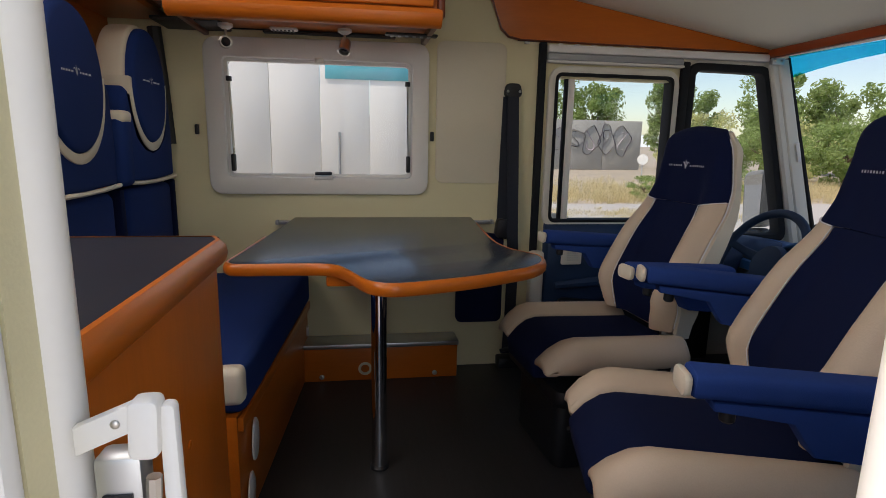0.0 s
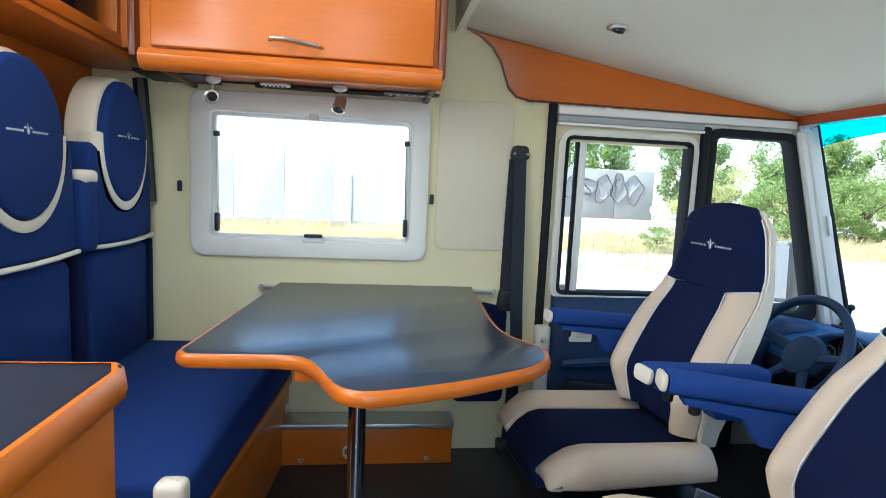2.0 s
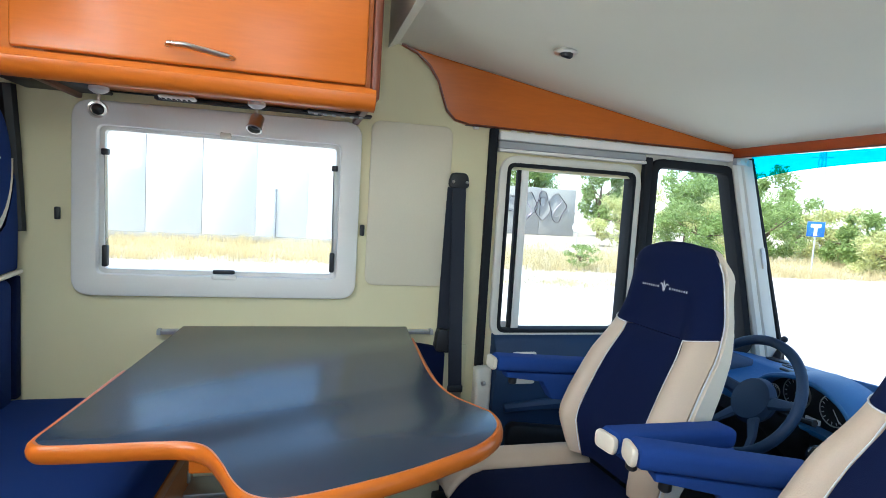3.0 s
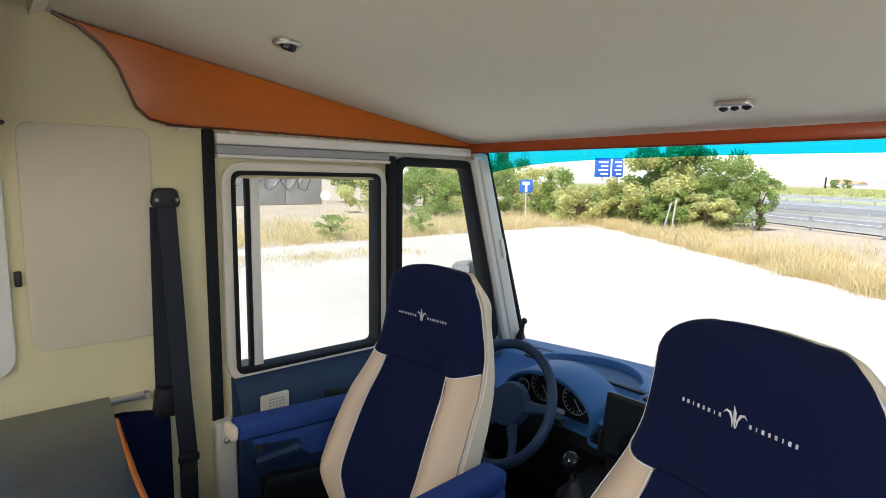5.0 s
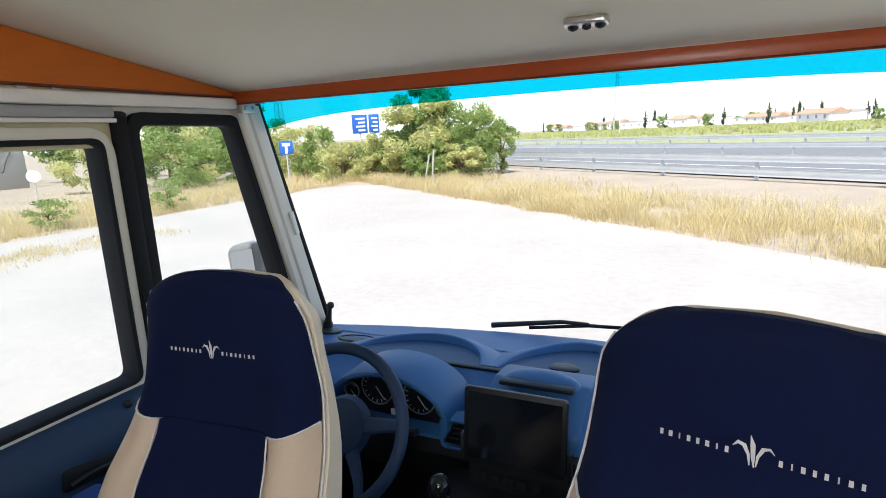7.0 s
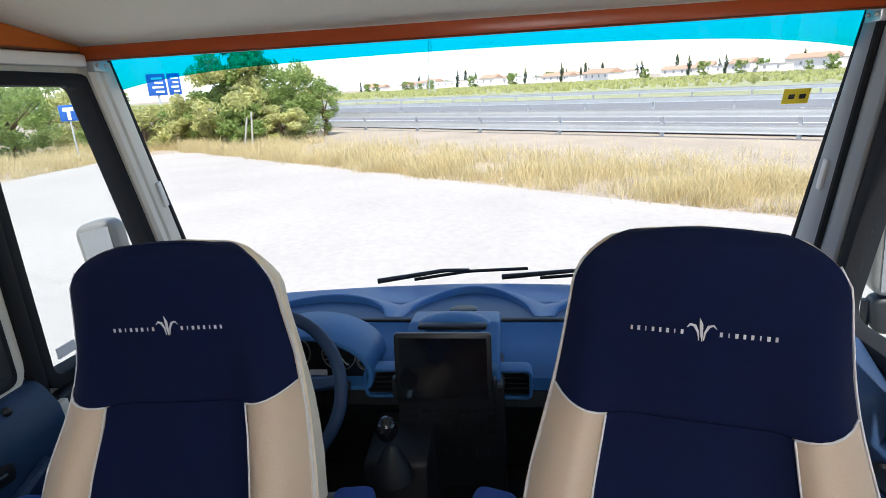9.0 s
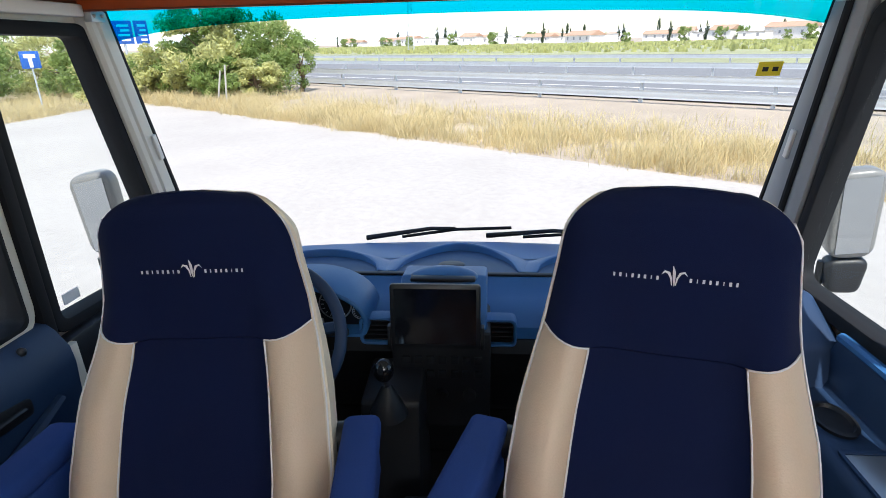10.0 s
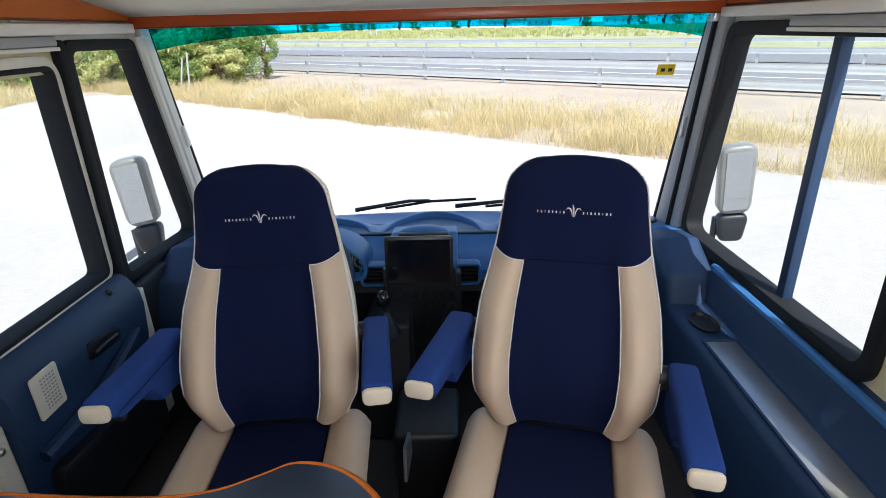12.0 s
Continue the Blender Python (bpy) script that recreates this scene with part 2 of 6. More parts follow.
def grid_wall(xs, zs, holes, y0, y1):
    """A wall across y with oblong openings; xs and zs are the cuts, holes are (x0, x1, z0, z1)."""
    bm = bmesh.new()
    def kept(i, j):
        if not (0 <= i < len(xs) - 1 and 0 <= j < len(zs) - 1):
            return False
        x, z = (xs[i] + xs[i + 1]) / 2, (zs[j] + zs[j + 1]) / 2
        return not any(a < x < b and c < z < d for a, b, c, d in holes)
    for i in range(len(xs) - 1):
        for j in range(len(zs) - 1):
            if not kept(i, j):
                continue
            a, b, c, d = xs[i], xs[i + 1], zs[j], zs[j + 1]
            quads = [((a, y0, c), (b, y0, c), (b, y0, d), (a, y0, d)), ((a, y1, c), (b, y1, c), (b, y1, d), (a, y1, d))]
            if not kept(i - 1, j):
                quads.append(((a, y0, c), (a, y0, d), (a, y1, d), (a, y1, c)))
            if not kept(i + 1, j):
                quads.append(((b, y0, c), (b, y0, d), (b, y1, d), (b, y1, c)))
            if not kept(i, j - 1):
                quads.append(((a, y0, c), (b, y0, c), (b, y1, c), (a, y1, c)))
            if not kept(i, j + 1):
                quads.append(((a, y0, d), (b, y0, d), (b, y1, d), (a, y1, d)))
            for q in quads:
                bm.faces.new([bm.verts.new(p) for p in q])
    bmesh.ops.remove_doubles(bm, verts=bm.verts, dist=1e-5)
    return bm


# ---- the vehicle's shell ----
W = 1.06      # half the inner width
GROUND = -0.75
REAR = -1.32


def ceil_z(x):
    """The drop-down bed's underside falls towards the windscreen."""
    return 1.718 - 0.171 * (x - 0.03)


# floor with a vinyl sheet over a dark base
solid("floor", box(REAR, 2.05, -W, W, -0.06, 0.0), M_floor, "dark wood-look vinyl floor of a motorhome", "floor", kind="structure", smooth=False)
solid("wall_base", box(REAR - 0.04, 2.06, -W - 0.03, W + 0.03, GROUND, -0.061), M_white, "plain pale skirt that closes the vehicle below its floor", "skirt", kind="structure", smooth=False)
# left wall: table window, driver's door window
solid("wall_left", grid_wall([REAR, -0.925, -0.13, 0.46, 1.03, 1.08], [-0.06, 0.66, 0.85, 1.31, 1.365, 2.06],
      [(-0.925, -0.13, 0.85, 1.365), (0.46, 1.03, 0.66, 1.31)], W, W + 0.045), M_wall, "cream textured wall lining with window cut-outs", "wall", kind="structure", smooth=False)
solid("wall_right", grid_wall([REAR, -0.50, -0.055, 0.46, 0.48], [-0.06, 0.0, 1.9, 2.06], [(-0.50, -0.055, 0.0, 1.9)], -W - 0.045, -W), M_wall,
      "cream textured wall lining around the entrance door opening", "wall", kind="structure", smooth=False)
bm = grid_wall([-W - 0.045, -0.96, -0.08, W + 0.045], [-0.06, 1.27, 1.83, 2.06], [(-0.96, -0.08, 1.27, 1.83)], REAR - 0.04, REAR)
moved(bm, Matrix(((0, 1, 0, 0), (1, 0, 0, 0), (0, 0, 1, 0), (0, 0, 0, 1))))
solid("wall_rear", bm, M_wood_y, "cherry veneer partition wall behind the bench", "wall", kind="structure", smooth=False)
bm = grid_wall([REAR - 0.04, -1.21, -0.69, 0.0], [-W - 0.045, -0.59, 0.09, W + 0.045], [(-1.21, -0.69, -0.59, 0.09)], 0.0, 0.04)
moved(bm, Matrix(((1, 0, 0, 0), (0, 0, 1, 0), (0, 1, 0, 2.06), (0, 0, 0, 1))))
solid("ceiling", bm, M_ceil, "cream ceiling of the living area", "ceiling", kind="structure", smooth=False)
bm = prism([(0.0, 1.70), (0.035, 1.718), (1.62, ceil_z(1.62)), (1.62, 2.10), (0.0, 2.10)], "y", -W - 0.045, W + 0.045)
solid("ceiling", bm, M_ceil, "cream fabric underside of the lowered bed over the cab", "ceiling", kind="structure", smooth=False)

# Unseen hatch added to hold a fill lamp; its opaque cover blocks the sun.
hatch = thing("unseen_hatch", "unseen closed roof hatch added for a fill lamp", "roof hatch", kind="structure")
part("dome", box(-1.23, -0.67, -0.61, 0.11, 2.104, 2.13, 0.01), M_white, hatch, "added white cover that blocks the sun")
# Unseen rear opening, added for a fill lamp and boarded up against sun.
rw = thing("unseen_rear_window", "unseen closed rear opening added for a fill lamp", "window", kind="structure")
part("blind", box(REAR - 0.06, REAR - 0.044, -0.98, -0.06, 1.25, 1.85, 0.002), M_white, rw, "added white board that blocks the sun")

# side edge of the windscreen, top and foot
WS_T, WS_B = (1.572, 1.415), (1.842, 0.520)


def cab_side(s, label, name, quarter, hole):
    """Side wall of the cab forward of x = quarter, with one opening that leans with the windscreen."""
    x0 = quarter
    outer = [(x0, -0.06), (1.88, -0.06), (1.88, 0.49), (1.60, 1.43), (1.60, 2.06), (x0, 2.06)]
    y0, y1 = (W, W + 0.045) if s > 0 else (-W - 0.045, -W)
    bm = bmesh.new()
    for h in (y0, y1):
        o = [bm.verts.new((p[0], h, p[1])) for p in outer]
        i4 = [bm.verts.new((p[0], h, p[1])) for p in hole]
        idx = [0, 1, 1, 2, 2, 3]
        for k in range(6):
            a, b = idx[k], idx[(k + 1) % 6]
            f = [o[k], o[(k + 1) % 6], i4[b]] + ([i4[a]] if a != b else [])
            bm.faces.new(f)
    for poly in (outer, hole):
        for k in range(len(poly)):
            p, q = poly[k], poly[(k + 1) % len(poly)]
            bm.faces.new([bm.verts.new(c) for c in ((p[0], y0, p[1]), (q[0], y0, q[1]), (q[0], y1, q[1]), (p[0], y1, p[1]))])
    bmesh.ops.remove_doubles(bm, verts=bm.verts, dist=1e-5)
    return solid(name, bm, M_offwhite, label, "wall", kind="structure", smooth=False)


Q_HOLE = [(1.12, 0.63), (1.66, 0.60), (1.475, 1.37), (1.12, 1.375)]
R_HOLE = [(0.50, 0.63), (1.545, 0.60), (1.390, 1.37), (0.50, 1.375)]
cab_side(1, "ivory side wall of the cab beside the driver's seat", "wall_cab_left", 1.08, Q_HOLE)
cab_side(-1, "ivory side wall of the cab beside the passenger seat", "wall_cab_right", 0.48, R_HOLE)
# front bulkhead under the windscreen


# ---- windows ----
def wall_window():
    win = thing("window_1", "white framed hinged acrylic window over the table", "window", kind="structure")
    o = rounded([(-0.978, 0.800), (-0.078, 0.800), (-0.078, 1.428), (-0.978, 1.420)], 0.055)
    i = rounded([(-0.905, 0.872), (-0.150, 0.872), (-0.150, 1.345), (-0.905, 1.345)], 0.02)
    part("window_frame", ring(o, i, "y", W - 0.022, W + 0.01, r=0.008), M_white, win, "white plastic surround with rounded corners")
    o2 = rounded([(-0.915, 0.862), (-0.140, 0.862), (-0.140, 1.355), (-0.915, 1.355)], 0.025)
    i2 = rounded([(-0.893, 0.884), (-0.162, 0.884), (-0.162, 1.333), (-0.893, 1.333)], 0.015)
    part("sash", ring(o2, i2, "y", W + 0.012, W + 0.035), M_white, win, "thin light sash")
    pane("pane", rounded([(-0.895, 0.880), (-0.160, 0.880), (-0.160, 1.335), (-0.895, 1.335)], 0.015), "y", W + 0.020, W + 0.026, M_pane, win)
    for x in (-0.885, -0.168):
        part("stay", tube([(x, W - 0.006, 1.262), (x + 0.006, W - 0.006, 0.94)], 0.005, 6), M_steel, win, "thin metal window stay")
        bm = box(x - 0.010, x + 0.010, W - 0.018, W + 0.004, 1.252, 1.272, 0.003)
        box(x - 0.005, x + 0.012, W - 0.022, W + 0.004, 0.895, 0.965, 0.005, bm=bm)
        part("stay_catch", bm, M_black, win, "black plastic catch")
    part("handle", box(-0.555, -0.485, W - 0.04, W - 0.02, 0.882, 0.896, 0.005), M_black, win, "black latch lever")
    part("latch_plate", box(-0.56, -0.48, W - 0.030, W - 0.005, 0.862, 0.880, 0.005), M_white, win)
    part("top_catch", box(-0.545, -0.51, W - 0.03, W - 0.004, 1.330, 1.352, 0.004), M_offwhite, win)
    for x, z in ((-1.018, 1.06), (-0.062, 1.05)):
        bm = box(x - 0.008, x + 0.008, W - 0.014, W - 0.001, z - 0.020, z + 0.020, 0.004)
        part("blind_clip", bm, M_black, win, "small black blind catch")
    return win


wall_window()


def seal_ring(corners, r, d, depth, s, material, name, parent, label=""):
    """A rubber or metal surround that follows an opening in a side wall."""
    o, i = rounded(corners, r), rounded(inset(corners, d), max(r - d * 0.6, 0.012))
    lo, hi = (W - depth, W + 0.046) if s > 0 else (-W - 0.046, -W + depth)
    return part(name, ring(o, i, "y", lo, hi, r=0.004), material, parent, label)


# driver's door window
w2 = thing("window_2", "cab door window with a sliding pane in a white frame", "window", kind="structure")
D_OUT = [(0.445, 0.650), (1.055, 0.650), (1.055, 1.362), (0.445, 1.362)]
seal_ring(D_OUT, 0.07, 0.030, 0.018, 1, M_offwhite, "window_frame", w2, "ivory painted metal surround")
seal_ring(inset(D_OUT, 0.028), 0.030, 0.014, 0.024, 1, M_rubber, "rubber_seal", w2, "black rubber seal")
pane("pane", rounded([(0.485, 0.678), (0.555, 0.678), (0.555, 1.325), (0.485, 1.325)], 0.01), "y", W + 0.024, W + 0.029, M_quarter, w2)
pane("pane", rounded([(0.555, 0.678), (1.015, 0.678), (1.015, 1.325), (0.555, 1.325)], 0.01), "y", W + 0.014, W + 0.019, M_quarter, w2)
part("divider", box(0.541, 0.572, W + 0.004, W + 0.034, 0.672, 1.330, 0.004), M_white, w2, "light metal divider")
part("divider_gasket", box(0.528, 0.541, W + 0.006, W + 0.030, 0.672, 1.330, 0.002), M_rubber, w2)
part("glass_mark", box(0.500, 0.524, W + 0.018, W + 0.0225, 0.690, 0.715, 0), M_thread, w2, "pale etched mark")

# quarter window
w3 = thing("window_3", "fixed quarter window with thick black rubber seal", "window", kind="structure")
seal_ring([(1.095, 0.605), (1.70, 0.575), (1.492, 1.395), (1.095, 1.40)], 0.05, 0.034, 0.020, 1, M_rubber, "rubber_seal", w3, "thick black rubber seal")
pane("pane", inset(Q_HOLE, 0.002), "y", W + 0.016, W + 0.021, M_quarter, w3)
part("glass_mark", box(1.18, 1.24, W + 0.010, W + 0.0150, 0.66, 0.69, 0), M_thread, w3, "pale etched mark")

# passenger side window
w5 = thing("window_5", "long cab side window with a vertical divider", "window", kind="structure")
seal_ring([(0.47, 0.595), (1.590, 0.572), (1.425, 1.398), (0.47, 1.405)], 0.07, 0.042, 0.022, -1, M_rubber, "rubber_seal", w5, "thick black rubber seal")
pane("pane", [(0.90, 0.62), (1.540, 0.606), (1.388, 1.368), (0.90, 1.372)], "y", -W - 0.021, -W - 0.016, M_quarter, w5)
pane("pane", [(0.502, 0.632), (0.90, 0.62), (0.90, 1.372), (0.502, 1.373)], "y", -W - 0.031, -W - 0.026, M_quarter, w5)
part("divider", box(0.878, 0.914, -W - 0.040, -W - 0.008, 0.60, 1.39, 0.004), M_door, w5, "dark blue metal divider")

# windscreen
w4 = thing("window_4", "wide raked windscreen with a cyan tinted sun band", "window", kind="structure")
ws_dir = (Vector((WS_B[0], 0, WS_B[1])) - Vector((WS_T[0], 0, WS_T[1])))


def ws_point(y, t, off=0.0):
    """A point of the windscreen: t from its top (0) to its foot (1), bowed a little outwards."""
    nrm = Vector((-ws_dir.z, 0, ws_dir.x)).normalized()
    p = Vector((WS_T[0], y, WS_T[1])) + ws_dir * t
    bow = (0.07 + 0.19 * t) * (1 - (y / 1.10) ** 2)
    return p + Vector((bow, 0, 0)) + nrm * off


def ws_sheet(t0, t1, off, y_out=(1.06, 1.06), cols=24):
    bm = bmesh.new()
    rows = []
    for t in (t0, (t0 + t1) / 2, t1):
        half = y_out[0] + (y_out[1] - y_out[0]) * t
        rows.append([bm.verts.new(ws_point(-half + 2 * half * k / cols, t, off)) for k in range(cols + 1)])
    for a, b in zip(rows, rows[1:]):
        for k in range(cols):
            bm.faces.new((a[k], a[k + 1], b[k + 1], b[k]))
    return bm


# bowed bulkhead under the glass
ys_ = [-W + 2 * W * k / 24 for k in range(25)]
bulk = [(ws_point(y, 1.0).x + 0.03, y) for y in ys_] + [(ws_point(y, 1.0).x - 0.008, y) for y in ys_[::-1]]
solid("wall_front", prism(bulk, "z", -0.06, 0.490), M_black, "dark bulkhead under the windscreen", "wall", kind="structure", smooth=False)
ob = part("pane", ws_sheet(-0.03, 1.03, 0.0), M_pane, w4)
ob.visible_shadow = False
bm = bmesh.new()
ys_ = [-1.03 + 2.06 * k / 30 for k in range(31)]
rows = [[bm.verts.new(ws_point(y, t0 + (0.011 + 0.028 * y * y + 0.028 * y ** 6) * t1, -0.004)) for y in ys_] for t0, t1 in ((-0.03, 0), (0, 0.4), (0, 1))]
for a, b in zip(rows, rows[1:]):
    for k in range(30):
        bm.faces.new((a[k], a[k + 1], b[k + 1], b[k]))
ob = part("tint_band", bm, M_band, w4, "cyan tinted sun band")
ob.visible_shadow = False
for s in (1, -1):
    half = lambda t: 1.040
    part("rubber_seal", tube([ws_point(s * half(t), t, -0.006) for t in (-0.02, 0.3, 0.6, 0.97)], 0.016, 8), M_rubber, w4, "black rubber edge")
part("rubber_seal", tube([ws_point(-1.04 + 2.08 * k / 20, 1.012, -0.004) for k in range(21)], 0.008, 8), M_rubber, w4, "black rubber edge")

sticker = part("sticker", box(-0.001, 0.001, -0.034, 0.034, -0.021, 0.021, 0), mat("sticker_yellow", (0.80, 0.62, 0.02), rough=0.4, vary=0.04), w4, "yellow paper sticker inside the glass")
st_turn = Matrix.Rotation(-math.atan2(0.27, 0.895), 4, "Y")
sticker.matrix_basis = Matrix.Translation(ws_point(-0.925, 0.205, -0.010)) @ st_turn
for y in (-0.016, 0.012):
    part("bar", box(-0.0022, -0.0012, y - 0.008, y + 0.008, -0.007, 0.006, 0), M_black, sticker, "dark printed bar")

# A-pillars
for s in (1, -1):
    bm = bmesh.new()
    if s > 0:
        ends = (((1.470, 1.425), (1.572, 1.425)), ((1.715, 0.545), (1.836, 0.545)))
    else:
        ends = (((1.432, 1.425), (1.572, 1.425)), ((1.600, 0.545), (1.836, 0.545)))
    prof = [(0, 0.03), (0, -0.014), (0.10, -0.024), (0.30, -0.024), (0.36, -0.018), (0.42, -0.026), (0.85, -0.026), (1.0, -0.016), (1.0, 0.03)]
    r0, r1 = ([bm.verts.new((p[0] + (q[0] - p[0]) * f, s * (1.045 + h), p[1])) for f, h in prof] for p, q in ends)
    n = len(prof)
    for k in range(n):
        bm.faces.new((r0[k], r0[(k + 1) % n], r1[(k + 1) % n], r1[k]))
    bm.faces.new(r0)
    bm.faces.new(r1)
    # Right pillar takes grey in place of ivory to paint its shade.
    solid("pillar", bm, M_offwhite if s > 0 else M_grey, "ivory painted windscreen pillar" if s > 0 else "windscreen pillar, grey put in for its shade", "pillar", kind="structure")
    a = Vector(((ends[0][0][0] + ends[0][1][0]) / 2 + 0.03, s * 1.045, 1.425))
    b = Vector(((ends[1][0][0] + ends[1][1][0]) / 2 + 0.03, s * 1.045, 0.545))
    d = b - a
    if s < 0:
        off = Vector((-0.05, 0.026, 0))
        solid("trim_strip", tube([a + off, b + off - Vector((0.03, 0, 0))], 0.012, 8), M_rubber, "black rubber strip along the windscreen pillar", "trim", kind="structure")
    c = a.lerp(b, 0.47) + Vector((0.0, -s * 0.030, 0))
    bm = box(-0.010, 0.010, -0.006, 0.006, -0.045, 0.045, 0.003)
    moved(bm, Matrix.Translation(c) @ Matrix.Rotation(-math.atan2(d.x, -d.z), 4, "Y"))
    solid("blind_catch", bm, M_white, "small white blind catch on the windscreen pillar", "catch")
    br = thing("blind_bracket", "small metal blind bracket at the top of the windscreen pillar", "bracket", at=(1.50, s * 1.015, 1.415))
    part("plate", box(-0.03, 0.03, -0.012, 0.012, -0.016, 0.014, 0.003), M_alu, br)
    for dx in (-0.018, 0.016):
        part("screw", ball((dx, -s * 0.013, 0), 0.006), M_steel, br)
solid("mirror_knob", ball((1.80, 0.985, 0.660), 0.015, seg=16, bm=tube([(1.795, 1.010, 0.555), (1.798, 0.998, 0.61), (1.80, 0.985, 0.660)], [0.022, 0.012, 0.006], 8)), M_black, "small black knob on the dashboard corner", "knob")

# door posts
solid("trim_post", box(0.395, 0.428, W - 0.022, W, 0.52, 1.455, 0.005), M_rubber, "black rubber strip beside the cab door", "trim", kind="structure")
solid("trim_post", box(1.056, 1.094, W - 0.030, W, 0.60, 1.40, 0.008), M_rubber, "black post between the cab door and the quarter window", "trim", kind="structure")


# ---- built-in trim over the cab ----
o = [(0.045, 1.712), (0.10, 1.690), (0.150, 1.650), (0.185, 1.600), (0.205, 1.545), (0.222, 1.500), (0.255, 1.468), (0.31, 1.456), (1.49, 1.448), (1.49, ceil_z(1.49) - 0.002)]
for s in (1, -1):
    va = thing("valance", "scrolled cherry veneer valance under the lowered bed", "valance")
    part("panel", prism(o, "y", *sorted((s * (W - 0.020), s * (W - 0.001))), 0.004), M_wood_x, va)
    part("edge_band", tube([(x, s * (W - 0.0205), z + 0.003) for x, z in o[:9]], 0.0035, 6), M_wood_dark, va, "darker rounded edge")
# Same cherry as the sides; its dimmer light is put into the colour.
va = thing("valance", "narrow cherry veneer valance over the windscreen, darkened for shade", "valance")
part("panel", box(1.470, 1.488, -W + 0.022, W - 0.022, 1.426, ceil_z(1.488) - 0.003, 0.003), wood("cherry_shaded", (0.36, 0.062, 0.012), "y"), va)
part("edge_band", tube([(1.4695, -W + 0.024, 1.428), (1.4695, W - 0.024, 1.428)], 0.003, 6), M_wood_dark, va, "darker rounded edge")
for k in range(9):
    bm = box(0.33 + 0.075 * k, 0.352 + 0.075 * k, W - 0.012, W - 0.002, 1.446, 1.455, 0.002)
    solid("curtain_glider", bm, M_white, "small white curtain glider on a dark rail", "glider", group="curtain gliders")
solid("curtain_rail", box(0.30, 1.02, W - 0.016, W - 0.003, 1.4555, 1.460, 0), M_black, "thin black curtain rail under the valance", "rail")
for s in (1, -1):
    cas = thing("blind_cassette", "white roller blind cassette over the cab side window", "blind", at=(0, 0, 0))
    y0, y1 = sorted((s * (W - 0.040), s * (W - 0.001)))
    part("cover", box(0.428, 1.470, y0, y1, 1.412, 1.4445, 0.006), M_white, cas)
    y0, y1 = sorted((s * (W - 0.032), s * (W - 0.002)))
    part("roller", box(0.430, 1.06, y0, y1, 1.382, 1.4115, 0.008), M_grey, cas, "grey rolled blind fabric")
    part("pull_bar", box(0.430, 1.06, y0 - 0.003, y1 + (0.001 if s > 0 else 0.003), 1.371, 1.382, 0.003), M_white, cas, "white pull bar")


def ceiling_spot(x, y, name="ceiling_lamp"):
    z = ceil_z(x)
    lamp = thing(name, "small round swivel lamp let into the cream ceiling", "lamp", at=(x, y, z))
    part("bezel", lathe([(0.036, 0.001), (0.036, -0.005), (0.030, -0.008), (0.020, -0.008), (0.019, -0.002)], 24), M_steel, lamp)
    part("head", lathe([(0.019, 0.0), (0.019, -0.012), (0.014, -0.018), (0.004, -0.019)], 20, pose(0.004, -0.004, -0.002, 18, 10, 0)), M_black, lamp)
    return lamp


ceiling_spot(0.475, 0.63)
vt = thing("ceiling_light", "flat oblong reading light in the cream ceiling", "lamp", at=(1.25, -0.112, ceil_z(1.25)))
part("frame", moved(prism(rounded([(-0.020, -0.042), (0.020, -0.042), (0.020, 0.042), (-0.020, 0.042)], 0.012), "z", -0.012, 0.002, 0.003), pose(0, 0, -0.002, 0, 9.4, 0)), M_steel, vt)
for k in (-1, 0, 1):
    part("lens", moved(lathe([(0.011 if k else 0.009, -0.001), (0.009, -0.005), (0.003, -0.008)], 16), pose(0, 0.026 * k, -0.0135, 0, 9.4, 0)), M_black, vt)

# wall panel, fixed rail, pocket, belt
solid("wall_panel", prism(rounded([(-0.045, 0.852), (0.255, 0.852), (0.255, 1.444), (-0.045, 1.444)], 0.035), "y", W - 0.008, W - 0.0005, 0.003), M_panel, "flat beige cover panel beside the window", "panel")
rl = thing("table_rail", "slim aluminium rail that holds the table to the wall", "rail", at=(-0.25, W, 0.68))
part("bar", box(-0.46, 0.455, -0.028, -0.002, -0.006, 0.009, 0.003), M_alu, rl)
part("end_cap", box(-0.474, -0.460, -0.030, -0.002, -0.008, 0.011, 0.003), M_grey, rl)
part("end_cap", box(0.455, 0.469, -0.030, -0.002, -0.008, 0.011, 0.003), M_grey, rl)

M_belt = mat("belt_webbing", (0.008, 0.011, 0.022), rough=0.7, vary=0.12, scale=20, grain=0.2, grain_scale=900, bump=0.3)
belt = thing("seat_belt", "dark blue three-point seat belt on the cab pillar", "seat belt", at=(0.285, W, 0.0))
part("anchor_cover", moved(prism(rounded([(-0.042, -0.028), (0.042, -0.028), (0.030, 0.030), (-0.030, 0.030)], 0.02), "y", -0.034, -0.001, 0.006), pose(0, 0, 1.250)), M_black, belt, "black plastic upper anchor")
for dx in (-0.026, 0.026):
    part("screw", ball((dx, -0.036, 1.246), 0.006), M_steel, belt)


def strap(pts, w, t=0.003):
    bm = bmesh.new()
    last = None
    for p in pts:
        p = Vector(p)
        row = [bm.verts.new(p + Vector((a, b, 0))) for a, b in ((-w / 2, -t), (w / 2, -t), (w / 2, t), (-w / 2, t))]
        if last:
            for k in range(4):
                bm.faces.new((last[k], last[(k + 1) % 4], row[(k + 1) % 4], row[k]))
        else:
            bm.faces.new(row)
        last = row
    bm.faces.new(last)
    return bm


